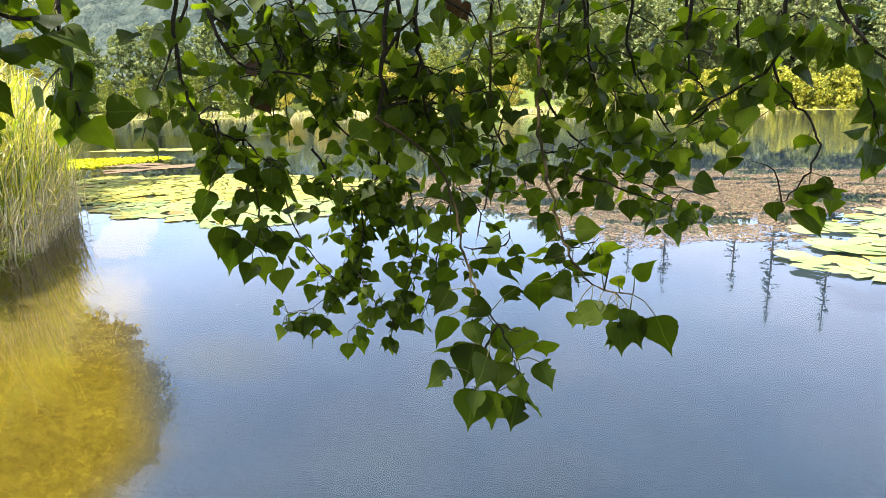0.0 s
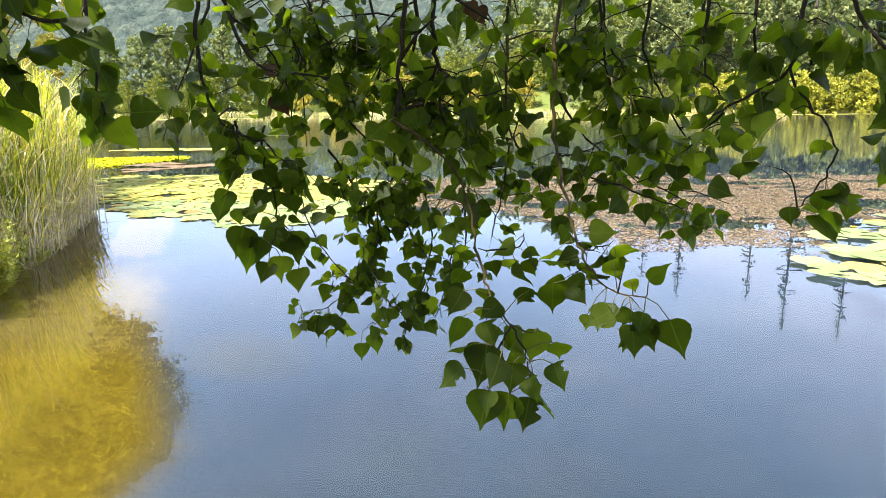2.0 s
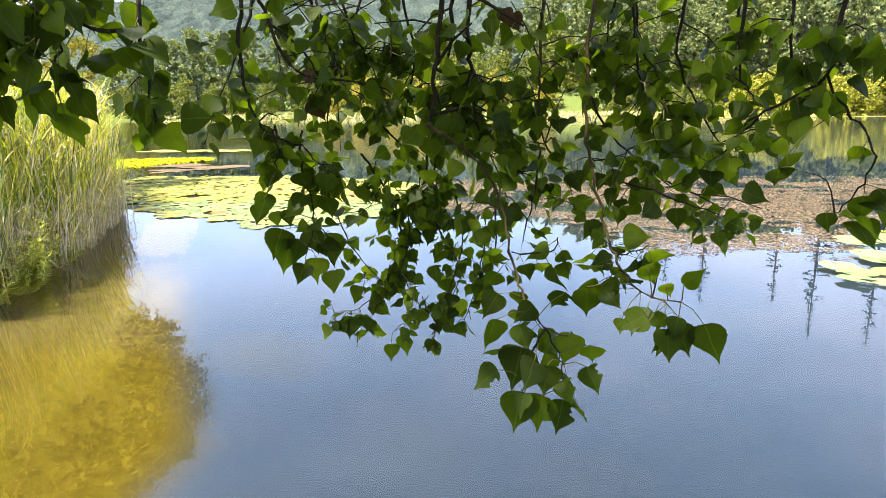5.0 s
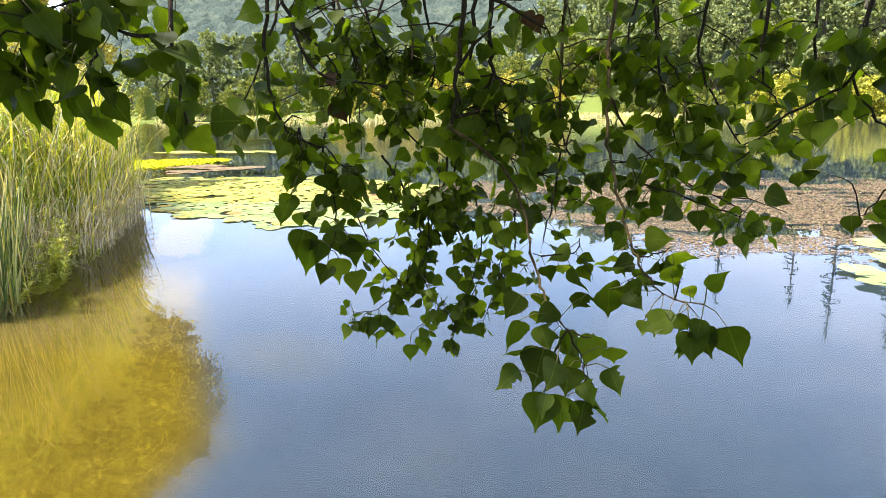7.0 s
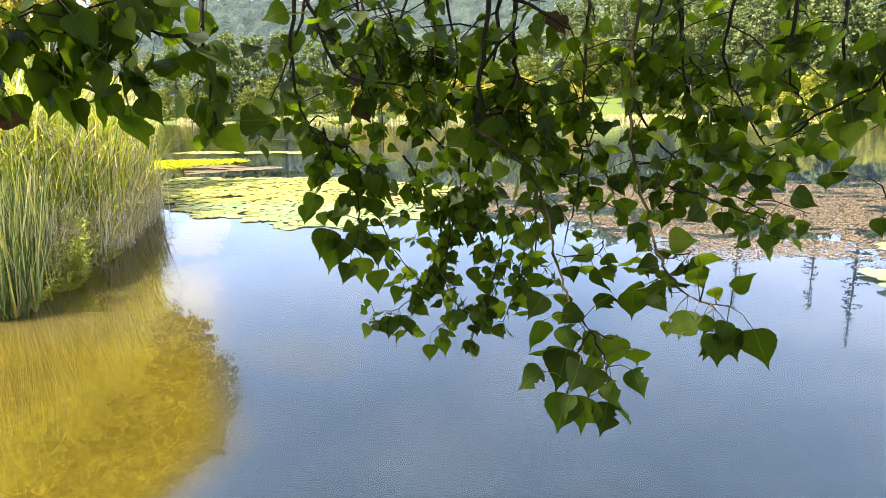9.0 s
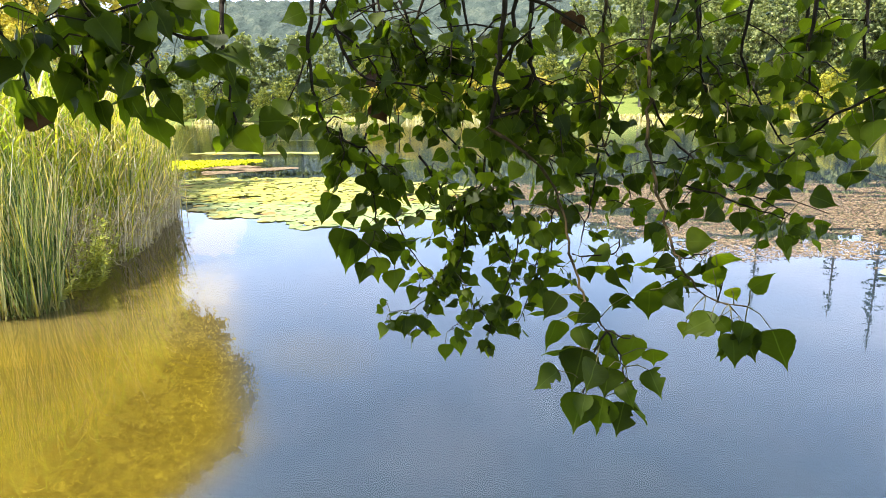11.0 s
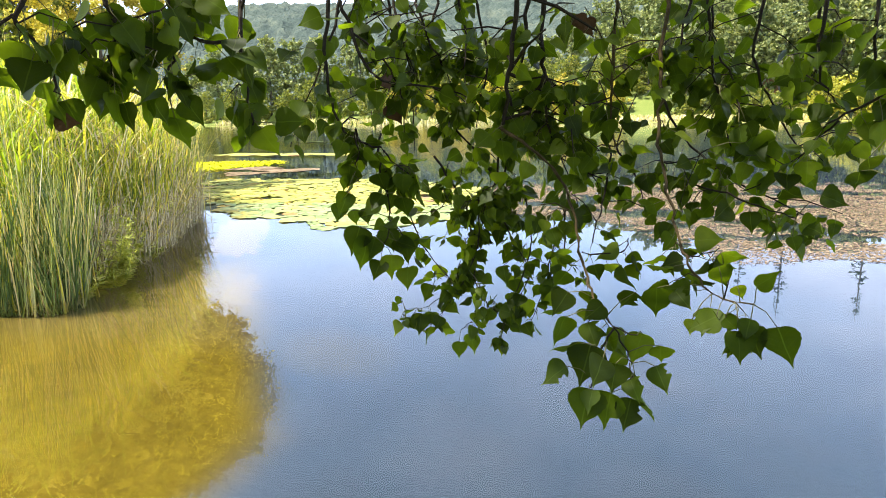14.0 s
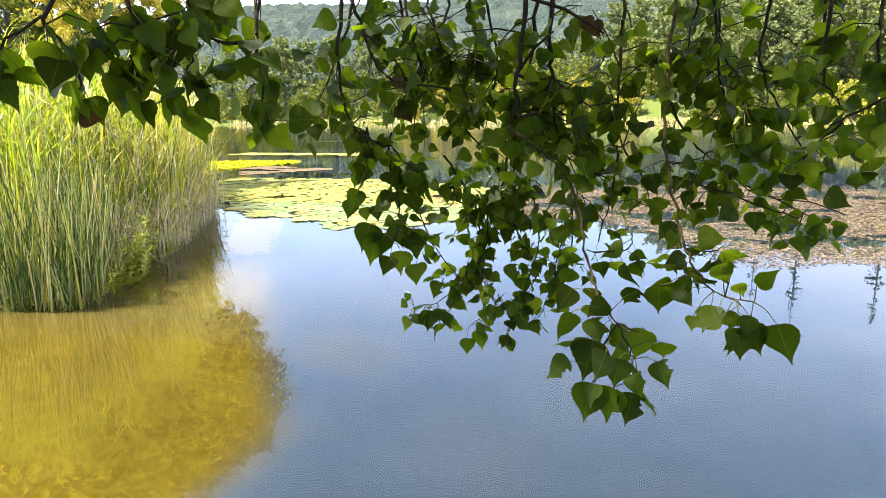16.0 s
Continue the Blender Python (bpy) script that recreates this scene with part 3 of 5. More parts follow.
# ---- near trees on the left bank ----
def build_left_trees():
    rng = random.Random(21)
    # large tree that overhangs the bank and darkens the water beside the reeds
    root = tagged(new("bank_tree"), "large spreading broadleaf tree behind the reeds", "tree")
    root.location = (-24.7, 27.0, bed(-24.7, 27.0) - 0.1)
    s = Shape()
    s.tube([(0, 0, -0.3), (0.15, 0, 3), (0.6, -0.3, 7.5), (1.3, -0.4, 12), (1.8, -0.3, 17)], [0.62, 0.48, 0.38, 0.25, 0.07], 10)
    centres = []
    for dx, dy, z, r in BANK_CROWN:
        c = Vector((dx - 0.4 - 0.13 * max(0.0, z - 9), dy, z)) * 1.5 + Vector((0, 0, 0.8))
        r *= 1.5
        centres.append((c, r))
        a = Vector((0.5, -0.2, min(11.5, z * 0.9)))
        s.tube([a, (a + c) / 2 + Vector((0, 0, 0.6)), c], [0.18, 0.1, 0.02], 6)
    part("trunk", s, M_TRUNK, root)
    leaves = crown(rng, centres, 230000, 0.122, 90)
    # broad leaves close the heart of the crown
    heart = [q for q in centres if q[1] > 1.9]
    for _ in range(26000):
        c, r = heart[rng.randrange(len(heart))]
        p, a = c + unit(rng) * r * 0.78 * rng.random() ** 0.4, unit(rng) * 0.3
        b = a.orthogonal() * rng.uniform(0.6, 1.0)
        leaves.poly([p - a, p - b, p + a * 1.2, p + b])
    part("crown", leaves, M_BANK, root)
    # sunlit golden tree just behind the reeds
    tree("golden_willow", "sunlit golden-yellow willow behind the reeds", (-9.35, 12.9, bed(-9.35, 12.9) - 0.05), 5.6, 1.6, 0.2, 42000, 0.06, M_GOLD, 31, 18, 0.09)
    # the bush's sun flecks are only the pale leaf colours of M_BUSH
    tree("bank_bush", "dark green bush with sun flecks behind the reeds", (-12.6, 13.4, bed(-12.6, 13.4) - 0.05), 7.4, 2.5, 0.4, 60000, 0.1, M_BUSH, 33, 18, 0.1)


CROWN_FRONT = [(5.2, 2.5, 8.6, 1.7), (6, 1.8, 7.2, 1.3), (4.2, 3, 6.4, 1.5), (3.6, 2.6, 10.4, 2), (2.2, 2.2, 12.2, 2.1), (0.5, -0.5, 9.2, 2.8), (-2.5, 1, 10.2, 2.8), (-4, -2, 8, 2.6), (2.6, -1, 8.2, 2.4), (-1, -3, 6.8, 2.6), (2, 2.4, 7, 2.2), (-3, 2, 5.8, 2.4), (0.4, 1.2, 13.6, 2.4), (-2.6, 0.5, 14, 2.6), (-5, -1, 12, 2.8), (2.2, 0.8, 9.8, 2.2), (-0.8, 1.2, 7.4, 2.4), (3.8, 2.2, 8.3, 1.7), (1.8, 2.5, 9.2, 1.9), (6.6, 1.6, 8.2, 0.7)]
CROWN_BACK = [(6.9, 1.4, 6.9, 0.6), (6.2, 2, 9.6, 0.7), (5, 3, 10.6, 0.8), (3.8, 3, 11.9, 0.8), (5.6, 2.6, 5.9, 0.7), (0, -1.5, 4.4, 1.9), (-2.2, -2, 4.2, 1.9), (2.2, -1.4, 5, 1.6), (-4.2, -2.5, 4.6, 2.2), (-1.5, 1.5, 12.6, 2.6), (-4, 1, 15, 2.6), (-0.8, 1.6, 15.4, 2.2), (1.6, -2, 6.2, 1.9), (-0.6, -2.5, 6.4, 1.9), (3.4, -1, 6.2, 1.5), (-3, -3, 6.6, 2.2), (-3, -1, 16.5, 2.5), (-6, -2, 14.5, 2.6), (-6.5, -3, 11, 2.6), (-7, 0, 9, 2.6), (-5, 0, 18, 2.6), (-8, -1, 17, 2.8), (-9, -2, 13, 2.8)]
BANK_CROWN = CROWN_FRONT + CROWN_BACK
build_left_trees()


# ---- reeds ----
REED_EDGE = [(-5.6, 4.5), (-4.85, 4.7), (-4.4, 4.88), (-4.25, 5.15), (-4.6, 5.7), (-4.9, 6.3), (-4.9, 6.9), (-5.08, 7.8), (-5.48, 8.9), (-6.0, 10.3), (-6.75, 11.4), (-8.2, 13.4)]


def edge_x(y):
    return float(np.interp(y, [q[1] for q in REED_EDGE], [q[0] for q in REED_EDGE]))


def blade(s, rng, p, h, width, lean, bend, mat, segs=5):
    w = rng.uniform(0, 6.28)
    d = Vector((math.cos(w), math.sin(w), 0))
    side = Vector((-d.y, d.x, 0))
    if rng.random() < 0.6:
        side = (side + Vector((0.8, 0.4, 0)) * rng.choice((-1, 1))).normalized()
    pts, wid = [], []
    for k in range(segs + 1):
        t = k / segs
        out = lean * t + bend * t ** 3
        pts.append(Vector(p) + d * h * out + Vector((0, 0, h * (t - 0.55 * bend * t ** 3))))
        wid.append(width * (1 - t) ** 0.6 * min(1, 0.6 + 2 * t))
    s.ribbon(pts, wid, side, mat)


def build_reeds():
    rng = random.Random(41)
    s = Shape()
    # upright stems and blades, thickest along the open edge
    for _ in range(4300):
        y = rng.uniform(4.5, 13.2)
        back = abs(rng.gauss(0, 0.8)) if rng.random() < 0.85 else rng.uniform(0, 3.5)
        x = edge_x(y) - back - 0.05 + 0.1 * rng.gauss(0, 1)
        clump = noise.noise((x * 1.3, y * 1.3, 5))
        if x < -1.02 * y - 0.25:
            continue
        if y < 6.6 and (rng.random() < 0.72 or 0.9 < back < 2.2):
            continue
        h = rng.uniform(1.0, 1.8) * (1 + 0.25 * clump) * (0.8 + 0.25 * min(1.4, back)) * REED_H
        z = bed(x, y) - 0.03
        kind = rng.random()
        if kind < 0.5:
            blade(s, rng, (x, y, z), h - z, rng.uniform(0.006, 0.012), abs(rng.gauss(0, 0.05)), rng.uniform(0, 0.45) * rng.random(), 0)
        else:
            d = Vector((rng.gauss(0, 0.07), rng.gauss(0, 0.07), 1))
            hh = (h - z) * rng.uniform(0.6, 1.0)
            s.tube([(x, y, z), Vector((x, y, z)) + d * hh * 0.5, Vector((x, y, z)) + Vector((d.x * 1.6, d.y * 1.6, 1)) * hh], [0.007, 0.006, 0.002], 4, rng.choice((1, 2, 2, 0)))
    # tall broad-leaved reeds behind the rushes, with long arching blades
    for _ in range(420):
        y = rng.uniform(5.3, 8.6)
        x = edge_x(y) - rng.uniform(0.5, 2.4)
        if x < -1.02 * y - 0.4:
            continue
        z = bed(x, y) - 0.03
        h = rng.uniform(1.5, 2.35) * (1 + 0.12 * noise.noise((x, y, 8)))
        lean = Vector((rng.gauss(0, 0.06), rng.gauss(0, 0.06), 1))
        s.tube([(x, y, z), Vector((x, y, z)) + lean * h * 0.5, Vector((x, y, z)) + lean * h], [0.006, 0.005, 0.002], 4, 2)
        for q in range(rng.randrange(4, 8)):
            p = Vector((x, y, z)) + lean * h * rng.uniform(0.35, 1.0)
            blade(s, rng, p, rng.uniform(0.35, 0.7), rng.uniform(0.010, 0.018), rng.uniform(0.15, 0.5), rng.uniform(0.2, 1.1), 3, 5)
    # leaves that branch off the stems half way up
    for _ in range(3400):
        y = rng.uniform(5.9, 13)
        x = edge_x(y) - abs(rng.gauss(0, 0.7))
        if x < -1.02 * y - 0.25:
            continue
        blade(s, rng, (x, y, rng.uniform(0.15, 1.3) * REED_H), rng.uniform(0.25, 0.65), rng.uniform(0.007, 0.014), rng.uniform(0.2, 0.9), rng.uniform(0, 0.9), rng.choice((0, 0, 1, 3)), 4)
    # fallen straw across the water line
    for _ in range(380):
        y = rng.uniform(5.7, 11)
        x = edge_x(y) + rng.uniform(-0.5, 0.12)
        w = rng.uniform(-0.9, 0.9)
        d = Vector((math.cos(w), math.sin(w) - 0.3, rng.uniform(-0.5, 0.35))).normalized()
        p = Vector((x - 0.2, y, rng.uniform(0.1, 0.6)))
        ln = rng.uniform(0.25, 0.75)
        s.tube([p, p + d * ln * 0.6, p + d * ln - Vector((0, 0, 0.1))], [0.004, 0.004, 0.002], 4, 1)
    # short dry stalks standing along the water line
    for _ in range(400):
        y = rng.uniform(5.8, 10.2)
        x = edge_x(y) + rng.uniform(-0.12, 0.14)
        h = rng.uniform(0.15, 0.8)
        a, b = rng.gauss(0, 0.12), rng.gauss(0, 0.12)
        z = bed(x, y) - 0.02
        s.tube([(x, y, z), (x + a * 0.4, y + b * 0.4, h * 0.5), (x + a, y + b, h)], [0.006, 0.0055, 0.003], 4, 1)
    # thin arching stalks that reach out over the water
    for _ in range(36):
        y = rng.uniform(6.0, 9.8)
        p = Vector((edge_x(y) - 0.1, y, bed(edge_x(y), y)))
        ln = rng.uniform(0.7, 1.25)
        o = rng.uniform(0.35, 0.75)
        s.tube([p, p + Vector((o * 0.25, -0.05, ln * 0.6)), p + Vector((o * 0.7, -0.1, ln * 0.95)), p + Vector((o * 1.1, -0.15, ln * 0.9))], [0.004, 0.0035, 0.003, 0.001], 4, 0)
        blade(s, rng, p + Vector((o * 0.6, -0.1, ln * 0.9)), 0.3, 0.006, 0.5, 0.8, 0, 3)
    tagged(part("reed_bed", s, [M_REED, M_STRAW, M_RUSH, M_BROAD_REED]), "dense yellow-green reeds with dry straw-coloured stalks", "reeds", kind="stuff")
    # round dark-green rushes on the near corner
    stand = tagged(new("rush_stand"), "stand of upright green bulrushes at the water's edge", "rushes")
    stand.location = (-4.8, 5.0, bed(-4.8, 5.0))
    back = Matrix.Translation(-stand.location)
    shapes = []
    for _ in range(12):
        d = Vector((rng.gauss(0, 0.075), rng.gauss(0, 0.075), 1))
        s = Shape()
        s.tube([(0, 0, 0), d * 0.6, (d.x * 1.7, d.y * 1.7, 1)], [0.0062, 0.0055, 0.002], 5)
        shapes.append(s)
    meshes = [s.mesh("rush_stem", [M_RUSH_SINGLE]) for s in shapes]
    rest = Shape()
    spots = []
    for _ in range(800):
        y = rng.uniform(4.6, 6.0)
        inland = abs(rng.gauss(0, 0.45)) + 0.03
        if edge_x(y) - inland > -1.02 * y - 0.3:
            spots.append((inland, edge_x(y) - inland, y))
    spots.sort()
    for k, (_, x, y) in enumerate(spots):
        m = pose(x, y, bed(x, y) - 0.02, 0, 0, rng.uniform(0, 360)) @ Matrix.Diagonal((1, 1, rng.uniform(0.8, 1.7), 1))
        if k < 300:
            ob = new("rush_stem", meshes[k % 12])
            ob.parent = stand
            ob.matrix_basis = back @ m
        else:
            rest.add(shapes[k % 12], m)
    part("rush_stems_behind", rest, M_RUSH, stand, kind="stuff").matrix_parent_inverse = back
    # leafy herbs between rushes and reeds
    for k, (x, y, h) in enumerate(HERBS):
        root = tagged(new("bank_herb"), "leafy yellow-green herb among the reeds", "plant", "herbs among the reeds")
        root.location = (x + 0.12, y - 0.05, bed(x, y))
        lf = Shape()
        for q in range(7):
            st = Shape()
            w = rng.uniform(0, 6.28)
            top = Vector((math.cos(w) * h * 0.25, math.sin(w) * h * 0.25, h * rng.uniform(0.7, 1)))
            st.tube([(0, 0, -0.1), top * 0.5 + Vector((0, 0, 0.05)), top], [0.006, 0.004, 0.002], 5)
            part("stem", st, M_RUSH, root)
            for j in range(110):
                t = rng.uniform(0.1, 1.0)
                p = top * t + unit(rng) * 0.02
                d = unit(rng)
                d.z = abs(d.z) * 0.3 + 0.1
                d.normalize()
                side = d.cross(Vector((0, 0, 1))).normalized()
                ln = rng.uniform(0.04, 0.085)
                lf.poly([p, p + d * ln * 0.45 + side * ln * 0.2, p + d * ln, p + d * ln * 0.45 - side * ln * 0.2])
        part("foliage", lf, M_HERB, root)


REED_H = 1.42
HERBS = [(-4.55, 5.9, 0.75), (-4.68, 6.15, 0.6), (-4.62, 5.85, 0.7), (-4.72, 6.05, 0.95), (-4.85, 6.25, 1.05), (-4.9, 6.6, 0.75), (-5.1, 6.3, 1.2), (-4.95, 7.1, 0.6), (-5.3, 5.9, 1.3), (-4.6, 5.45, 0.6), (-5.15, 6.9, 1.0), (-5.5, 8.2, 0.9)]
build_reeds()


# ---- floating leaves ----
def pad_shape(rng, r, lift=0.0):
    """One lily pad: a notched disc with a rim that rises a little."""
    s = Shape()
    n = 18
    cut = rng.uniform(0.12, 0.3)
    asp = rng.uniform(0.78, 0.95)
    s.v.append(Vector((0, 0, 0.004)))
    for ring, k in ((0.6, 0.3), (1.0, 1.0)):
        for i in range(n + 1):
            w = cut + (2 * math.pi - 2 * cut) * i / n
            rr = r * ring * (1 + 0.04 * math.sin(3 * w + r * 60))
            s.v.append(Vector((math.cos(w) * rr, math.sin(w) * rr * asp, 0.005 + lift * k * max(0, math.sin(w * 1.5 + 1)) + 0.004 * k * math.sin(5 * w))))
    for i in range(n):
        s.face((0, 1 + i, 2 + i))
        a, b = 1 + i, 1 + n + 1 + i
        s.face((a, b, b + 1, a + 1))
    return s


def build_pads():
    rng = random.Random(51)
    variants = [pad_shape(rng, 1.0, l).mesh("lily_pad", [M_PAD], True) for l in (0.0, 0.003, 0.006, 0.008, 0.0, 0.004)]

    def put(x, y, r, z, label, group):
        ob = new("lily_pad", variants[rng.randrange(len(variants))])
        ob.matrix_basis = Matrix.Translation((x, y, z)) @ Matrix.Rotation(rng.uniform(0, 6.28), 4, "Z") @ Matrix.Diagonal((r, r, 1, 1))
        tagged(ob, label, "lily pad", group)

    # big pads by the right-hand weed
    done = []
    for _ in range(4000):
        x, y = rng.uniform(3.2, 6.6), rng.uniform(5.0, 9.2)
        left = float(np.interp(y, [5.0, 5.4, 6.2, 6.8, 7.6, 8.4, 9.2], [4.0, 3.55, 3.35, 3.5, 4.3, 4.9, 5.6]))
        if x < left + 0.1 or any((x - a) ** 2 + (y - b) ** 2 < 0.25 ** 2 for a, b in done) or noise.noise((x * 1.2, y * 1.6, 4)) < -0.08:
            continue
        done.append((x, y))
        if len(done) > 84:
            break
    for k, (x, y) in enumerate(done):
        put(x, y, rng.uniform(0.16, 0.28), 0.004 + 0.0004 * k, "pale green water lily pad floating on the lake", "lily pads beside the brown weed")
    # carpet of pads in front of the reeds
    near = [(-5.6, 10.3), (-4.9, 9.75), (-4.0, 9.3), (-3.0, 8.75), (-2.1, 8.8), (-1.6, 9.6)]
    done, rest = [], Shape()
    for _ in range(9000):
        x, y = rng.uniform(-8.2, -1.2), rng.uniform(8.5, 15.4)
        lo = float(np.interp(x, [q[0] for q in near], [q[1] for q in near], left=10.3 + max(0, -5.6 - x) * 1.4))
        lo += 0.55 * noise.noise((x * 1.7, y * 0.9, 14))
        if y < lo or x < left_shore(y) + 1.1 or y > 15.6 - 0.35 * max(0, x + 4.6) * 1.6:
            continue
        if noise.noise((x * 1.1, y * 0.8, 9)) < -0.42 or any((x - a) ** 2 + (y - b) ** 2 < 0.15 ** 2 for a, b in done):
            continue
        done.append((x, y))
    done.sort(key=lambda q: q[1])
    for k, (x, y) in enumerate(done):
        r = rng.uniform(0.10, 0.19)
        if k < 200:
            put(x, y, r, 0.003 + 0.0002 * (k % 40), "yellow-green water lily pad in a floating carpet", "lily pads before the reeds")
        else:
            rest.add(pad_shape(rng, r, rng.choice((0, 0, 0.008, 0.015))), pose(x, y, 0.003 + 0.0002 * (k % 40), 0, 0, rng.uniform(0, 360)))
    tagged(part("lily_pad_carpet", rest, M_PAD_MASS, smooth=True), "floating carpet of yellow-green lily pads", "lily pads", kind="stuff")
    # thin far rows of pads
    s = Shape()
    for x0, x1, y0, y1, n in ((-13.0, -7.5, 24.2, 25.2, 80), (-14, -9, 34.5, 35.5, 24), (14, 62, 70, 76, 900), (5, 22, 73, 80, 160), (-42, -25, 78, 84, 160)):
        for _ in range(n):
            y = rng.uniform(y0, y1)
            x = rng.uniform(x0, x1) + 0.5 * (y - y0)
            if inside(x, y) > 0.2:
                s.add(pad_shape(rng, rng.uniform(0.18, 0.4) * (2.2 if y > 40 else 1)), pose(x, y, 0.004 + rng.random() * 0.01, 0, 0, rng.uniform(0, 360)))
    tagged(part("far_lily_pads", s, M_PAD_MASS), "far rows of floating lily pads", "lily pads", kind="stuff")
    # bright sunlit weed behind the pads, low on the water
    s = Shape()
    for _ in range(7000):
        t = rng.random() ** 0.8
        az, d = -30.5 + 7.5 * t + rng.gauss(0, 0.2), 22.4 + rng.uniform(-2.6, 1.4) * (1.05 - 0.8 * t)
        x, y = d * math.sin(radians(az)), d * math.cos(radians(az))
        w, r = rng.uniform(0, 6.28), rng.uniform(0.03, 0.08)
        d, e = Vector((math.cos(w), math.sin(w), rng.uniform(-0.1, 0.5))) * r, Vector((-math.sin(w), math.cos(w), rng.uniform(-0.2, 0.2))) * r * 0.5
        p = Vector((x, y, 0.006 + 0.05 * rng.random() ** 2))
        s.poly([p - d, p - e, p + d, p + e])
    tagged(part("bright_weed_patch", s, M_BRIGHT), "bright yellow-green water weed patch", "weed", kind="stuff")


build_pads()


def build_scum():
    """Brown mat of dying weed on the surface, with open holes."""
    rng = random.Random(61)
    s = Shape()
    near = [(-2.6, 12.2), (-1.4, 10.6), (-0.6, 10.0), (0.7, 9.7), (1.4, 8.6), (1.9, 7.5), (2.7, 7.15), (3.5, 6.9), (4.6, 7.6), (6.0, 8.4), (12, 12)]
    made = 0
    while made < 120000:
        x, y = rng.uniform(-3.0, 13.5), rng.uniform(6.8, 15.6)
        lo = float(np.interp(x, [q[0] for q in near], [q[1] for q in near]))
        hi = float(np.interp(x, [-3, 3.5, 13.5], [13.4, 15.2, 13.6]))
        n = noise.noise((x * 0.7, y * 1.1, 2)) + 0.6 * noise.noise((x * 2.4, y * 3.6, 8))
        soft = min(y - lo, hi - y)
        if soft < 1.3 * rng.random() ** 1.6 - 0.45 or n < -0.2 + 0.4 * max(0, 0.8 - soft):
            made += 0.3
            continue
        made += 1
        r = rng.uniform(0.006, 0.019)
        w0, k = rng.uniform(0, 6.28), rng.randrange(5, 8)
        z = 0.002 + 0.010 * rng.random() ** 3
        st = rng.uniform(0.5, 1.8)
        c, sn = math.cos(w0), math.sin(w0)
        pts = []
        for i in range(k):
            w = 6.283 * i / k
            a, b = r * rng.uniform(0.6, 1.2) * math.cos(w) * st, r * rng.uniform(0.6, 1.2) * math.sin(w)
            pts.append((x + a * c - b * sn, y + a * sn + b * c, z + rng.uniform(0, 0.009)))
        s.poly(pts)
    # paler strands lower down and a thin band before the reeds
    for _ in range(6500):
        t = rng.random()
        az, d = -27.5 + 7.5 * t, 19.6 + (rng.uniform(-1.2, 1.5) + 0.4 * noise.noise((t * 6, 3, 1))) * (1.1 - 0.7 * t)
        x, y = d * math.sin(radians(az)), d * math.cos(radians(az))
        if noise.noise((x * 0.6, y * 1.8, 1)) < -0.02:
            continue
        r = rng.uniform(0.02, 0.06)
        s.poly([(x + r * 2 * math.cos(w), y + r * math.sin(w), 0.003 + 0.01 * rng.random()) for w in (0, 1.1, 2.3, 3.3, 4.4, 5.4)])
    tagged(part("floating_weed_mat", s, M_SCUM), "pinkish brown mat of floating water weed", "weed", kind="stuff")
    # pale reedy fringe on the far bank
    s = Shape()
    for _ in range(15000):
        x = rng.uniform(-46, 62) if rng.random() < 0.5 else rng.uniform(8, 62)
        y = far_shore(x) + rng.uniform(-0.8, 2.2)
        blade(s, rng, (x, y, max(0, bed(x, y)) - 0.02), rng.uniform(0.15, 0.75), rng.uniform(0.04, 0.1), rng.uniform(0, 0.5), 0.3, 0, 2)
    tagged(part("bank_fringe", s, M_FRINGE), "pale yellow grass fringe along the far bank", "grass", kind="stuff")


build_scum()


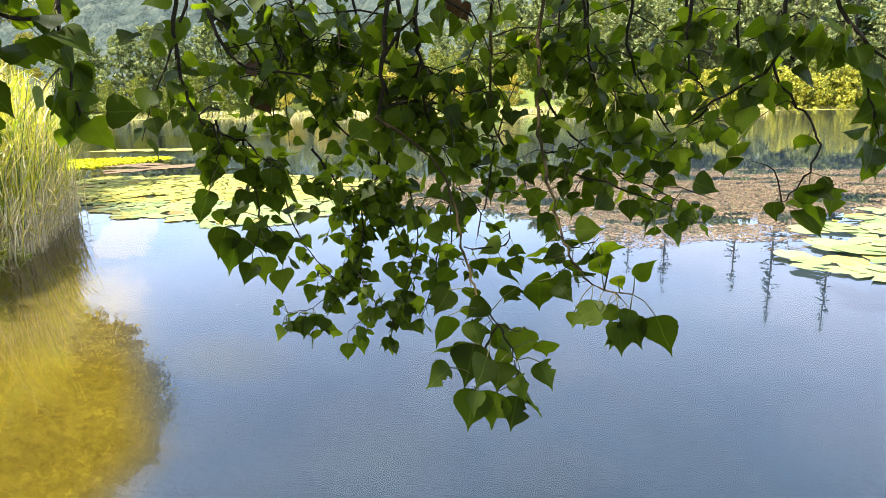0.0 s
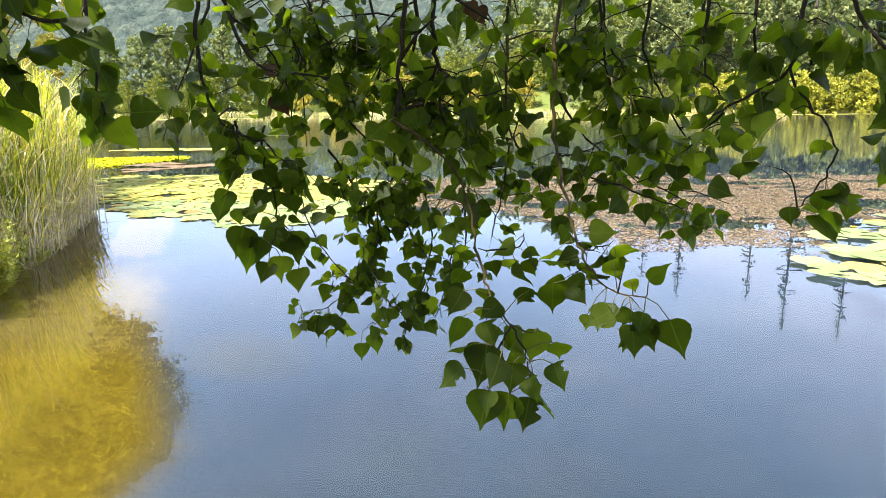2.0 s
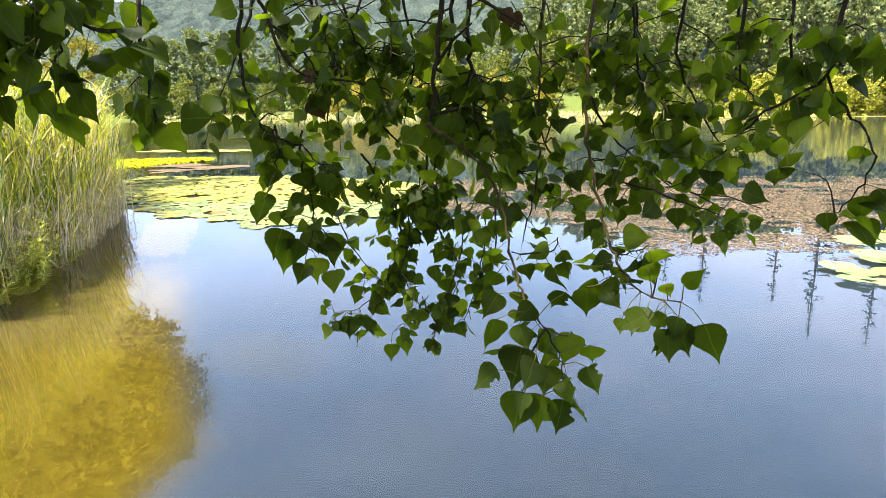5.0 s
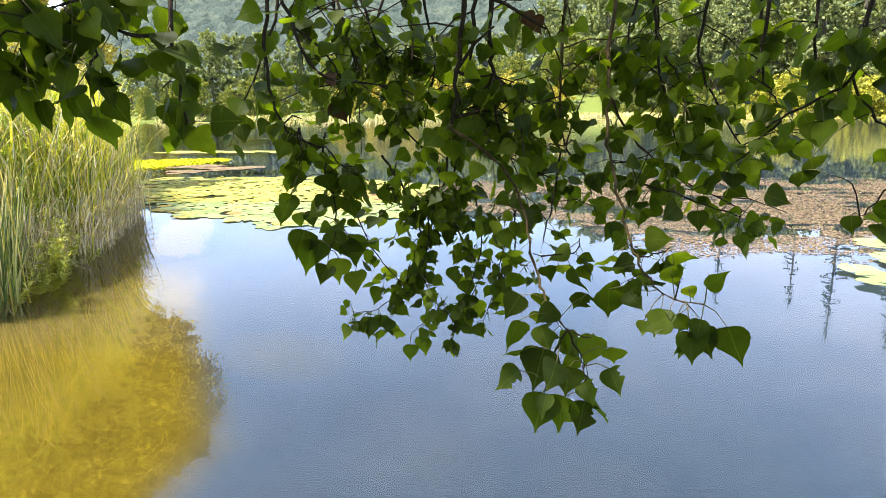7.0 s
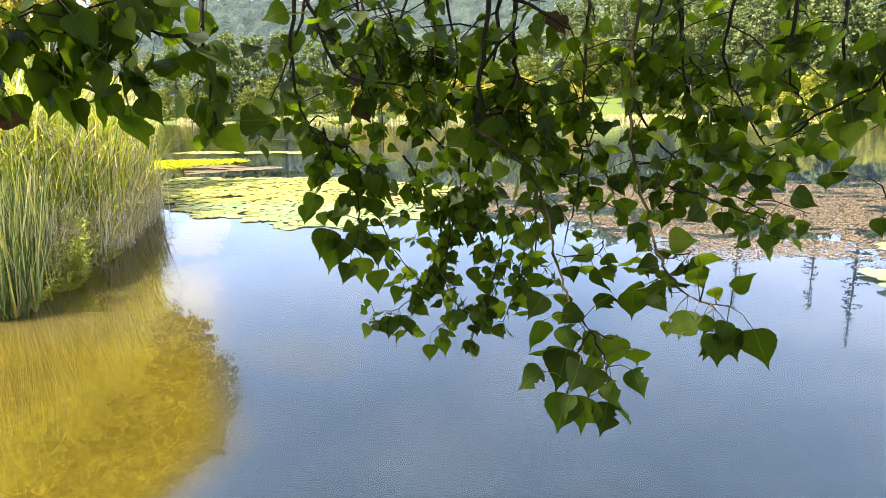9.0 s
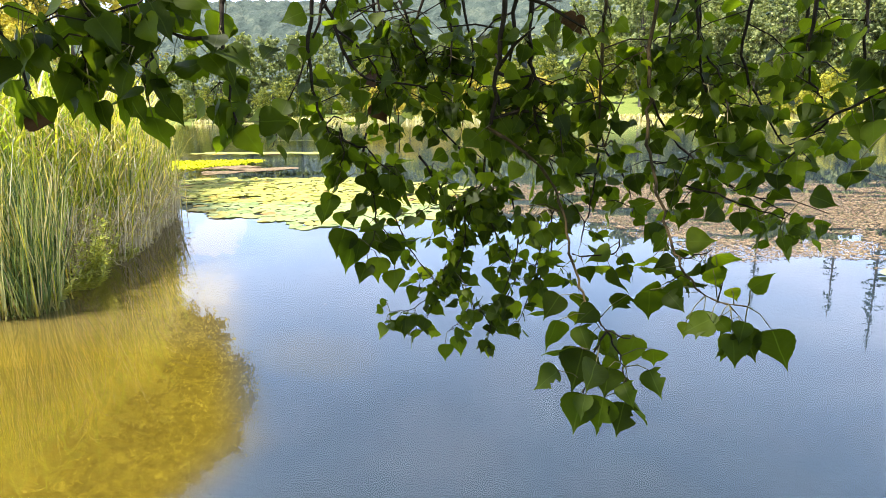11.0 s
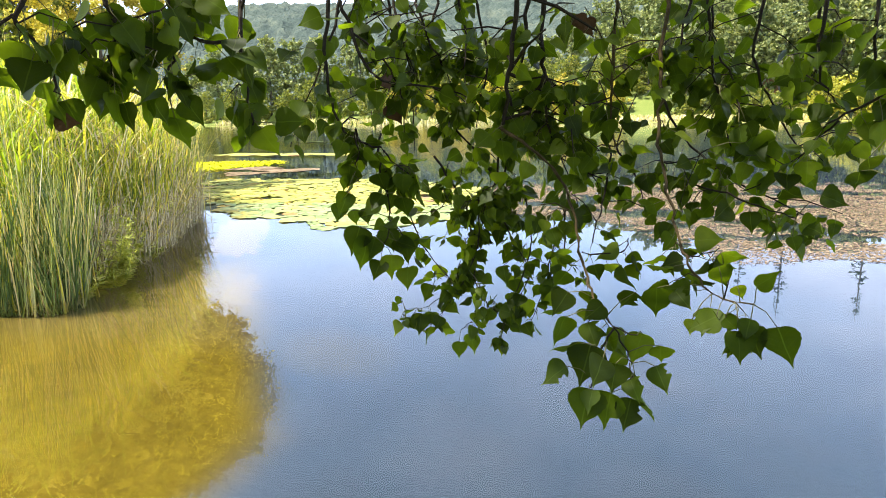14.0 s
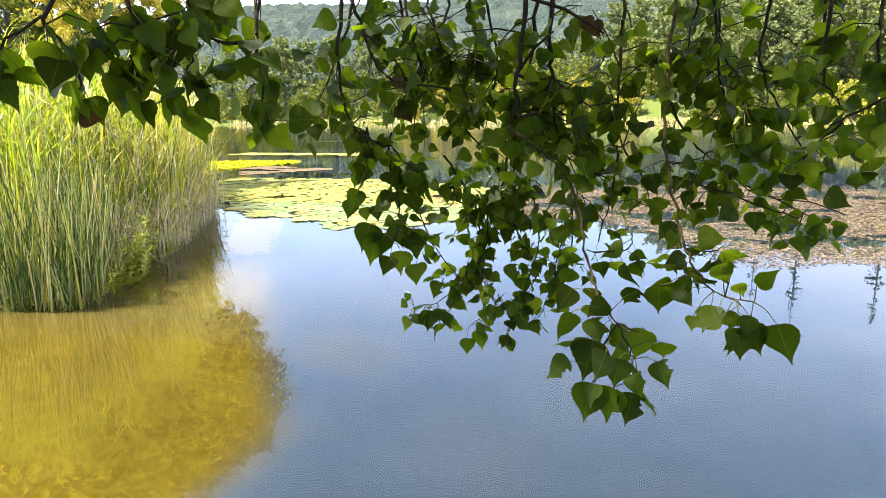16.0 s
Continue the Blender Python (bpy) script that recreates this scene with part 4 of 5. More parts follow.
# ---- the poplar that hangs before the camera ----
def leaf_shape(rng, petiole=0.8):
    """A poplar leaf one unit wide: stalk from the origin, blade hanging towards -z, face towards -y."""
    s = Shape()
    bend = rng.uniform(-0.25, 0.25)
    end = Vector((bend * petiole * 0.5, -0.12 * petiole, -petiole))
    s.tube([(0, 0, 0), Vector((bend * petiole * 0.5, -0.02, -petiole * 0.5)), end], [0.022, 0.016, 0.014], 4, 1)
    # half outline, from the stalk to the drawn-out tip
    half = [(0.15, 0.05), (0.36, 0.01), (0.50, -0.12), (0.525, -0.28), (0.46, -0.46), (0.345, -0.62), (0.21, -0.78), (0.09, -0.93), (0.03, -1.06)]
    half = [(p.x, p.y) for p in smooth_path([(x, z, 0) for x, z in half], 2)]
    fold, curl, twist = rng.uniform(0.05, 0.32), rng.uniform(-0.25, 0.35), rng.uniform(-0.3, 0.3)
    bite = rng.random() < 0.36
    first, deep = rng.randrange(4, 12), rng.uniform(0.35, 0.75)
    wl, wr = rng.uniform(0.88, 1.08), rng.uniform(0.88, 1.08)

    def place(x, z):
        y = fold * abs(x) + curl * z * z * 0.5 + twist * x * z + 0.03 * math.sin(9 * z + 4 * x)
        return end + Vector((x, -y, z))

    spine = [(0, 0.0)] + [(0, z) for _, z in half[1:-1]] + [(0, -1.17)]
    base = len(s.v)
    for x, z in spine:
        s.v.append(place(x, z))
    for sg, wd in ((-1, wl), (1, wr)):
        start = len(s.v)
        rim = []
        for k, (x, z) in enumerate(half):
            notch = 1.0 + 0.03 * (1 if k % 2 else -1)
            if bite and sg == 1 and first <= k < first + 4:
                notch = deep + (0.15 if k == first + 2 else 0.0)
            rim.append((sg * x * wd * notch, z))
            s.v.append(place(*rim[-1]))
        for k in range(len(half) - 1):
            a, b = min(k, len(spine) - 1), min(k + 1, len(spine) - 1)
            idx = (base + a, base + b, start + k + 1, start + k)
            uv = [spine[a], spine[b], rim[k + 1], rim[k]]
            if sg == 1:
                idx, uv = idx[::-1], uv[::-1]
            s.face(idx, 0, uv)
        idx = (base + len(spine) - 2, base + len(spine) - 1, start + len(half) - 1)
        s.face(idx if sg == -1 else idx[::-1], 0, [spine[-2], spine[-1], rim[-1]] if sg == -1 else [rim[-1], spine[-1], spine[-2]])
    return s


prng = random.Random(77)
LEAVES = [leaf_shape(prng, prng.uniform(0.45, 1.0)) for _ in range(14)]
LEAF_MESHES = [l.mesh("leaf", [M_LEAF, M_PETIOLE], True) for l in LEAVES]
poplar = tagged(new("poplar_tree"), "poplar with low hanging twigs of heart-shaped green leaves", "tree")
poplar.location = (1.9, -1.9, 0.0)
poplar_place = Matrix.Translation((-1.9, 1.9, 0.0))
mass = Shape()
single_count = [0]


def hang(rng, p, size, parent, single, mesh=None):
    """Hang one leaf from the twig point p."""
    k = rng.randrange(len(LEAVES))
    turn = rng.gauss(0, 55) if rng.random() < 0.75 else rng.uniform(-180, 180)
    m = Matrix.Translation(p) @ Euler((radians(rng.gauss(12, 36)), radians(rng.gauss(0, 32)), radians(turn)), "ZYX").to_matrix().to_4x4()
    m = m @ Matrix.Diagonal((size, size, size, 1))
    if single and single_count[0] < 210:
        single_count[0] += 1
        ob = new("leaf", LEAF_MESHES[k])
        ob.parent = parent
        ob.matrix_basis = m
    else:
        mass.add(LEAVES[k], m)


LIMB = [(1.9, -1.9, 3.0), (1.3, -0.9, 3.5), (0.5, 0.3, 3.5), (-0.1, 1.1, 3.0), (-0.6, 1.2, 2.6)]
LIMB_PATH = smooth_path(LIMB, 6)


TWIGS = []
BLADES = [leaf_shape(prng, 0.02) for _ in range(10)]


def twig(name, pts, r0, r1, leaves, shoots, size, single, up):
    """A twig through pts with its leaves and short side shoots; one with up=1 comes down from the limb."""
    rng = random.Random(len(pts) * 1000 + int(pts[0][0] * 977) + int(pts[-1][2] * 3571))
    s = Shape()
    path = smooth_path(pts, 4)
    n = len(path)
    wob = [Vector((rng.gauss(0, 0.0022), rng.gauss(0, 0.0022), rng.gauss(0, 0.0015))) for _ in path]
    path = [p + w for p, w in zip(path, wob)]
    if up:
        r0 *= 1.2
    s.tube(path, [(r0 + (r1 - r0) * k / (n - 1)) * (1 + 0.18 * rng.random()) for k in range(n)], 6)
    if up:
        q = path[0]
        anchor = min(LIMB_PATH, key=lambda a: (a - q).length)
        mid = q.lerp(anchor, 0.5) + Vector((0, 0, 0.12))
        s.tube(smooth_path([anchor, mid, q], 4), [r0 * 1.8 - r0 * 0.8 * k / 8 for k in range(9)], 6)
    tips = []
    for _ in range(int(shoots * 1.45)):
        k = rng.randrange(1, n)
        p = path[k]
        d = Vector((rng.gauss(0, 1), rng.gauss(0.5, 0.7), rng.gauss(-0.35, 0.6))).normalized()
        ln = rng.uniform(0.05, 0.16) * (0.5 if single else 1)
        e = p + d * ln
        mid = p + d * ln * 0.5 + Vector((0, 0, 0.01))
        s.tube([p, mid, e], [r1 * 1.1, r1, r1 * 0.6], 5)
        tips.append((p, mid, e))
    ob = part("branch", s, M_BARK_PALE if name in ("tip_branch", "pale_stem", "long_stem") else M_BARK, poplar)
    TWIGS.append((ob, path))
    ob.matrix_parent_inverse = poplar_place
    for k in range(leaves if single else int(leaves * 1.3)):
        t = (k + rng.random()) / leaves
        t = 0.12 + 0.88 * t
        p = path[min(n - 1, int(t * (n - 1)))]
        hang(rng, p, size * rng.uniform(0.62, 1.0), ob, single)
    for a, b, c in tips:
        for j in range(rng.randrange(4, 8)):
            hang(rng, b.lerp(c, rng.random()), size * rng.uniform(0.5, 0.88), ob, 0)


twig("knot_stem", [(-0.083, 1.157, 1.872), (-0.09, 1.157, 1.782), (-0.101, 1.166, 1.699), (-0.11, 1.175, 1.626)], 0.0038, 0.0032, 8, 5, 0.046, 0, 1)
twig("tip_branch", [(-0.113, 1.175, 1.623), (-0.06, 1.148, 1.587), (-0.006, 1.15, 1.539), (0.017, 1.1, 1.492), (0.027, 1.05, 1.432), (0.039, 0.999, 1.382), (0.054, 0.949, 1.35), (0.081, 0.916, 1.322), (0.111, 0.893, 1.315)], 0.0034, 0.0011, 12, 2, 0.046, 1, 0)
twig("tip_spray", [(0.081, 0.916, 1.322), (0.065, 0.898, 1.296), (0.054, 0.888, 1.264), (0.045, 0.879, 1.233)], 0.0016, 0.0008, 2, 0, 0.05, 1, 0)
twig("tip_spray", [(0.081, 0.916, 1.322), (0.102, 0.904, 1.284), (0.105, 0.894, 1.261), (0.109, 0.893, 1.224)], 0.0014, 0.0008, 2, 0, 0.05, 1, 0)
twig("front_stem", [(-0.062, 1.198, 1.879), (-0.073, 1.198, 1.767), (-0.08, 1.197, 1.709)], 0.0034, 0.0018, 4, 3, 0.046, 0, 1)
twig("main_stem", [(-0.035, 1.2, 1.879), (-0.04, 1.199, 1.767), (-0.034, 1.2, 1.718), (-0.004, 1.2, 1.679), (0.014, 1.22, 1.638), (0.025, 1.24, 1.606)], 0.0038, 0.0016, 9, 6, 0.044, 0, 1)
twig("side_stem", [(-0.034, 1.2, 1.718), (0.001, 1.2, 1.688), (0.044, 1.199, 1.656)], 0.003, 0.0012, 3, 2, 0.044, 0, 0)
twig("side_stem", [(-0.037, 1.2, 1.717), (-0.067, 1.208, 1.645), (-0.078, 1.218, 1.614)], 0.004, 0.0015, 3, 2, 0.042, 0, 0)
twig("side_stem", [(-0.034, 1.2, 1.709), (-0.032, 1.2, 1.659), (-0.016, 1.21, 1.603), (0.01, 1.22, 1.563)], 0.003, 0.0012, 5, 3, 0.042, 0, 0)
twig("pale_stem", [(0.097, 1.246, 1.867), (0.097, 1.246, 1.729), (0.093, 1.247, 1.657), (0.108, 1.255, 1.583)], 0.0027, 0.0015, 10, 10, 0.044, 0, 1)
twig("long_stem", [(0.205, 1.334, 1.881), (0.192, 1.286, 1.73), (0.183, 1.237, 1.625), (0.185, 1.186, 1.555), (0.185, 1.084, 1.496), (0.191, 1.033, 1.447), (0.196, 0.981, 1.421), (0.211, 0.926, 1.39), (0.236, 0.889, 1.378), (0.268, 0.859, 1.383)], 0.003, 0.001, 12, 4, 0.044, 1, 1)
twig("short_stem", [(0.258, 1.376, 1.876), (0.245, 1.378, 1.812), (0.241, 1.379, 1.758)], 0.0022, 0.0012, 6, 5, 0.044, 0, 1)
twig("arch_twig", [(0.298, 1.368, 1.874), (0.302, 1.347, 1.775), (0.329, 1.309, 1.713), (0.335, 1.256, 1.643)], 0.0022, 0.0012, 8, 6, 0.047, 0, 1)
twig("left_stem", [(-0.4, 1.046, 1.84), (-0.408, 1.043, 1.758), (-0.405, 1.044, 1.69), (-0.392, 1.06, 1.633), (-0.364, 1.091, 1.6)], 0.003, 0.0014, 10, 2, 0.044, 0, 1)
twig("left_stem", [(-0.391, 1.081, 1.846), (-0.409, 1.075, 1.787), (-0.439, 1.063, 1.7)], 0.0026, 0.0012, 8, 2, 0.044, 0, 1)
twig("cross_twig", [(-0.414, 1.179, 1.845), (-0.378, 1.191, 1.748), (-0.335, 1.204, 1.709), (-0.258, 1.223, 1.702), (-0.19, 1.246, 1.683)], 0.003, 0.0012, 10, 4, 0.042, 0, 1)
twig("cross_twig", [(-0.414, 1.211, 1.813), (-0.358, 1.229, 1.765), (-0.324, 1.238, 1.705), (-0.319, 1.24, 1.644)], 0.0026, 0.0012, 8, 3, 0.042, 0, 0)
twig("back_twig", [(-0.357, 1.354, 1.893), (-0.342, 1.358, 1.809), (-0.325, 1.362, 1.744)], 0.0026, 0.0014, 8, 6, 0.046, 0, 1)
twig("back_twig", [(-0.32, 1.414, 1.903), (-0.287, 1.391, 1.812), (-0.251, 1.377, 1.749)], 0.003, 0.0014, 8, 6, 0.046, 0, 1)
twig("back_twig", [(-0.222, 1.382, 1.896), (-0.205, 1.385, 1.81), (-0.209, 1.384, 1.732)], 0.0024, 0.0012, 8, 6, 0.046, 0, 1)
twig("hanging_twig", [(-0.375, 1.087, 1.623), (-0.364, 1.091, 1.6), (-0.327, 1.103, 1.584), (-0.291, 1.102, 1.55), (-0.26, 1.11, 1.528)], 0.0022, 0.001, 12, 2, 0.041, 1, 0)
twig("hanging_twig", [(-0.34, 1.13, 1.615), (-0.335, 1.111, 1.55), (-0.322, 1.104, 1.502), (-0.318, 1.105, 1.447), (-0.33, 1.102, 1.403)], 0.0022, 0.001, 12, 2, 0.041, 1, 0)
twig("hanging_twig", [(-0.366, 1.058, 1.619), (-0.366, 1.059, 1.574), (-0.366, 1.059, 1.537)], 0.0018, 0.0008, 7, 0, 0.041, 1, 0)
twig("hanging_twig", [(-0.318, 1.105, 1.45), (-0.296, 1.122, 1.418), (-0.287, 1.134, 1.373)], 0.0014, 0.0007, 4, 0, 0.04, 1, 0)
twig("lower_twig", [(-0.293, 1.471, 1.551), (-0.256, 1.478, 1.488), (-0.22, 1.484, 1.434), (-0.209, 1.485, 1.367), (-0.207, 1.486, 1.298), (-0.194, 1.487, 1.228), (-0.162, 1.491, 1.169), (-0.126, 1.495, 1.138)], 0.003, 0.001, 34, 8, 0.04, 1, 0)
twig("lower_twig", [(-0.207, 1.486, 1.291), (-0.257, 1.478, 1.225), (-0.312, 1.467, 1.172), (-0.37, 1.454, 1.167)], 0.0016, 0.0007, 10, 4, 0.038, 1, 0)
twig("lower_twig", [(-0.162, 1.491, 1.169), (-0.201, 1.487, 1.135), (-0.229, 1.482, 1.108)], 0.0012, 0.0007, 2, 0, 0.038, 1, 0)
twig("lower_twig", [(-0.126, 1.495, 1.138), (-0.132, 1.494, 1.095)], 0.001, 0.0006, 2, 0, 0.038, 1, 0)
twig("lower_twig", [(-0.121, 1.294, 1.623), (-0.133, 1.394, 1.52), (-0.162, 1.441, 1.446), (-0.189, 1.468, 1.343)], 0.003, 0.0012, 9, 3, 0.042, 0, 0)
twig("lower_twig", [(-0.11, 1.396, 1.568), (-0.129, 1.444, 1.438), (-0.11, 1.476, 1.353), (-0.061, 1.499, 1.25), (-0.118, 1.495, 1.16)], 0.0026, 0.0008, 22, 7, 0.04, 1, 0)
twig("lower_twig", [(0.02, 1.3, 1.463), (-0.004, 1.4, 1.367), (-0.016, 1.45, 1.29), (-0.013, 1.48, 1.234)], 0.0018, 0.0008, 16, 4, 0.036, 1, 0)
twig("lower_twig", [(-0.162, 1.441, 1.446), (-0.231, 1.432, 1.442), (-0.29, 1.37, 1.428)], 0.0016, 0.0008, 10, 5, 0.04, 0, 0)
twig("mid_twig", [(0.108, 1.396, 1.576), (0.099, 1.346, 1.473), (0.078, 1.298, 1.421), (0.071, 1.278, 1.378)], 0.0022, 0.001, 6, 1, 0.041, 0, 0)
twig("mid_twig", [(0.185, 1.186, 1.555), (0.235, 1.177, 1.563), (0.264, 1.171, 1.58)], 0.0018, 0.0008, 7, 3, 0.043, 0, 0)
twig("mid_twig", [(0.122, 1.415, 1.575), (0.169, 1.339, 1.496), (0.175, 1.288, 1.445)], 0.0022, 0.001, 5, 1, 0.041, 0, 0)
twig("mid_twig", [(0.033, 1.02, 1.415), (0.095, 0.996, 1.424), (0.108, 0.994, 1.447)], 0.0014, 0.0008, 7, 0, 0.043, 1, 0)
twig("mid_twig", [(0.196, 0.981, 1.421), (0.217, 0.976, 1.426), (0.242, 0.97, 1.436)], 0.0014, 0.0008, 6, 0, 0.043, 1, 0)
twig("right_twig", [(0.211, 1.181, 1.524), (0.286, 1.166, 1.503), (0.335, 1.152, 1.484), (0.382, 1.138, 1.47), (0.409, 1.128, 1.461)], 0.002, 0.0009, 9, 1, 0.045, 1, 0)
twig("right_twig", [(0.45, 1.112, 1.632), (0.403, 1.13, 1.57), (0.369, 1.142, 1.535), (0.32, 1.157, 1.504)], 0.002, 0.0009, 10, 2, 0.05, 1, 0)
twig("bow_branch", [(0.503, 0.978, 1.813), (0.497, 0.982, 1.737), (0.49, 0.985, 1.691), (0.456, 1.023, 1.658), (0.428, 1.057, 1.633), (0.4, 1.089, 1.61)], 0.0028, 0.0012, 20, 3, 0.046, 1, 1)
twig("bow_twig", [(0.49, 0.985, 1.691), (0.515, 0.949, 1.632), (0.527, 0.909, 1.6), (0.513, 0.893, 1.556), (0.491, 0.894, 1.521), (0.482, 0.899, 1.496)], 0.002, 0.0008, 3, 0, 0.05, 1, 0)
twig("right_stem", [(0.484, 1.098, 1.835), (0.49, 1.096, 1.73), (0.483, 1.098, 1.677)], 0.0024, 0.0012, 6, 1, 0.045, 1, 1)
twig("right_stem", [(0.444, 1.222, 1.857), (0.446, 1.221, 1.761), (0.451, 1.219, 1.701), (0.476, 1.21, 1.671), (0.509, 1.196, 1.64)], 0.0024, 0.0012, 9, 2, 0.045, 1, 1)
twig("far_right_twig", [(0.547, 0.955, 1.808), (0.569, 0.942, 1.754), (0.598, 0.923, 1.711), (0.631, 0.901, 1.676), (0.661, 0.88, 1.623)], 0.0026, 0.0012, 16, 2, 0.046, 1, 1)
twig("far_right_twig", [(0.598, 0.923, 1.711), (0.594, 0.926, 1.662), (0.614, 0.913, 1.6)], 0.0018, 0.0009, 7, 1, 0.046, 1, 0)
twig("near_left_twig", [(-0.438, 0.794, 1.837), (-0.433, 0.786, 1.791), (-0.435, 0.774, 1.749), (-0.433, 0.775, 1.708), (-0.431, 0.776, 1.662), (-0.426, 0.778, 1.629)], 0.0024, 0.0011, 15, 1, 0.046, 1, 1)
twig("near_left_twig", [(-0.435, 0.774, 1.749), (-0.468, 0.746, 1.747), (-0.484, 0.726, 1.763), (-0.494, 0.708, 1.796), (-0.504, 0.703, 1.823)], 0.0022, 0.0012, 10, 1, 0.046, 1, 1)
twig("near_left_twig", [(-0.546, 0.639, 1.812), (-0.529, 0.651, 1.769), (-0.528, 0.652, 1.753), (-0.537, 0.645, 1.723)], 0.0028, 0.0012, 10, 3, 0.046, 1, 1)
twig("near_left_twig", [(-0.528, 0.652, 1.756), (-0.513, 0.685, 1.773), (-0.49, 0.711, 1.779)], 0.0018, 0.001, 7, 2, 0.046, 1, 0)
twig("near_left_twig", [(-0.571, 0.595, 1.805), (-0.594, 0.576, 1.761), (-0.582, 0.587, 1.731), (-0.573, 0.593, 1.701), (-0.569, 0.596, 1.678)], 0.0024, 0.001, 11, 1, 0.046, 1, 1)
twig("near_left_twig", [(-0.594, 0.576, 1.761), (-0.618, 0.555, 1.735), (-0.639, 0.535, 1.71)], 0.002, 0.001, 6, 0, 0.046, 1, 0)
twig("near_left_twig", [(-0.496, 0.708, 1.779), (-0.496, 0.707, 1.73), (-0.501, 0.704, 1.702), (-0.5, 0.705, 1.68)], 0.0018, 0.0009, 11, 1, 0.046, 1, 0)
twig("near_left_twig", [(-0.537, 0.645, 1.723), (-0.536, 0.646, 1.689)], 0.0014, 0.0008, 6, 0, 0.046, 1, 0)

twig("upper_twig", [(-0.376, 1.4, 1.885), (-0.369, 1.41, 1.793), (-0.33, 1.42, 1.707)], 0.0026, 0.0012, 10, 5, 0.042, 0, 1)
twig("upper_twig", [(-0.278, 1.46, 1.894), (-0.305, 1.47, 1.786), (-0.276, 1.48, 1.69)], 0.0026, 0.0012, 10, 6, 0.042, 0, 1)
twig("upper_twig", [(-0.182, 1.42, 1.885), (-0.16, 1.43, 1.763), (-0.184, 1.44, 1.67)], 0.0026, 0.0012, 9, 5, 0.042, 0, 1)
twig("upper_twig", [(0.273, 1.3, 1.858), (0.29, 1.31, 1.741), (0.32, 1.32, 1.643), (0.353, 1.33, 1.546)], 0.0026, 0.0012, 12, 7, 0.044, 0, 1)
twig("upper_twig", [(0.366, 1.27, 1.852), (0.358, 1.28, 1.748), (0.41, 1.29, 1.652), (0.469, 1.3, 1.558)], 0.0026, 0.0012, 12, 6, 0.044, 0, 1)
twig("upper_twig", [(0.416, 1.12, 1.827), (0.417, 1.13, 1.73), (0.444, 1.14, 1.67)], 0.0026, 0.0012, 8, 3, 0.044, 0, 1)
twig("fill_twig", [(0.192, 1.32, 1.689), (0.265, 1.33, 1.576), (0.363, 1.34, 1.505), (0.489, 1.35, 1.442)], 0.0026, 0.0012, 10, 3, 0.042, 0, 0)
twig("fill_twig", [(-0.267, 1.42, 1.653), (-0.176, 1.43, 1.542), (-0.105, 1.44, 1.445)], 0.0026, 0.0012, 10, 6, 0.04, 0, 0)
twig("fill_twig", [(-0.092, 1.36, 1.661), (-0.025, 1.37, 1.568), (0.095, 1.38, 1.505)], 0.0026, 0.0012, 10, 6, 0.04, 0, 0)

twig("lower_twig", [(-0.182, 1.45, 1.464), (-0.189, 1.46, 1.331), (-0.243, 1.47, 1.206), (-0.304, 1.48, 1.125)], 0.0018, 0.0008, 12, 2, 0.034, 0, 0)
twig("lower_twig", [(-0.074, 1.47, 1.447), (-0.061, 1.48, 1.311), (-0.11, 1.49, 1.183), (-0.135, 1.5, 1.085)], 0.0018, 0.0008, 12, 2, 0.034, 0, 0)
twig("lower_twig", [(0.01, 1.45, 1.435), (0.021, 1.46, 1.327), (-0.02, 1.47, 1.23), (-0.056, 1.48, 1.142)], 0.0018, 0.0008, 9, 2, 0.034, 0, 0)
twig("lower_twig", [(-0.356, 1.43, 1.47), (-0.339, 1.44, 1.378), (-0.295, 1.45, 1.295), (-0.247, 1.46, 1.237)], 0.0018, 0.0008, 10, 2, 0.036, 0, 0)


def pin(rows, surface=None):
    """Leaves at known places: x, z, run of the blade in x and z, y, and the width seen from the shore."""
    for x, z, dx, dz, y, w in rows:
        rng = random.Random(int(x * 9973) + int(z * 7919))
        run = math.hypot(dx, dz)
        size = 0.9 * max(w, run / 1.1)
        lean = math.acos(min(1.0, run / (1.17 * size))) * rng.choice((-1, 1))
        turn = 0.8 * math.acos(min(1.0, w / size)) * rng.choice((-1, 1)) + rng.gauss(0, 0.1)
        flat = Vector((dx, 0, dz)).normalized()
        across = Vector((-dz, 0, dx)).normalized()
        down = (flat * math.cos(lean) + Vector((0, 1, 0)) * math.sin(lean)).normalized()
        normal = across.cross(down).normalized()
        side = (across * math.cos(turn) + normal * math.sin(turn)).normalized()
        m = Matrix((side, (-down).cross(side), -down)).transposed().to_4x4()
        base = Vector((x, y, z))
        m = Matrix.Translation(base) @ m @ Matrix.Diagonal((size, size, size, 1))
        s = Shape()
        s.add(BLADES[rng.randrange(len(BLADES))], m)
        ob, near = min(((o, min(p, key=lambda q: (q - base).length)) for o, p in TWIGS), key=lambda e: (e[1] - base).length)
        far = (near - base).length
        if far > 0.075:
            # a leaf far out sits on a thin shoot of its own
            join = base + (near - base).normalized() * 0.04 + Vector((0, 0, 0.02))
            mid = join.lerp(near, 0.5) + Vector((0.1 * far, 0, 0.16 * far))
            s.tube(smooth_path([near, mid, join], 3), [0.0013 - 0.0001 * k for k in range(7)], 4, 2)
            s.tube([join, join.lerp(base, 0.5) + Vector((0, 0, 0.004)), base], [0.0008, 0.0007, 0.0007], 4, 1)
        else:
            s.tube([near, base.lerp(near, 0.5) + Vector((0, 0, 0.006)), base], [0.001, 0.0008, 0.0007], 4, 1)
        leaf = new("leaf", s.mesh("leaf", [surface or M_LEAF, M_PETIOLE, M_BARK], True))
        leaf.parent = ob


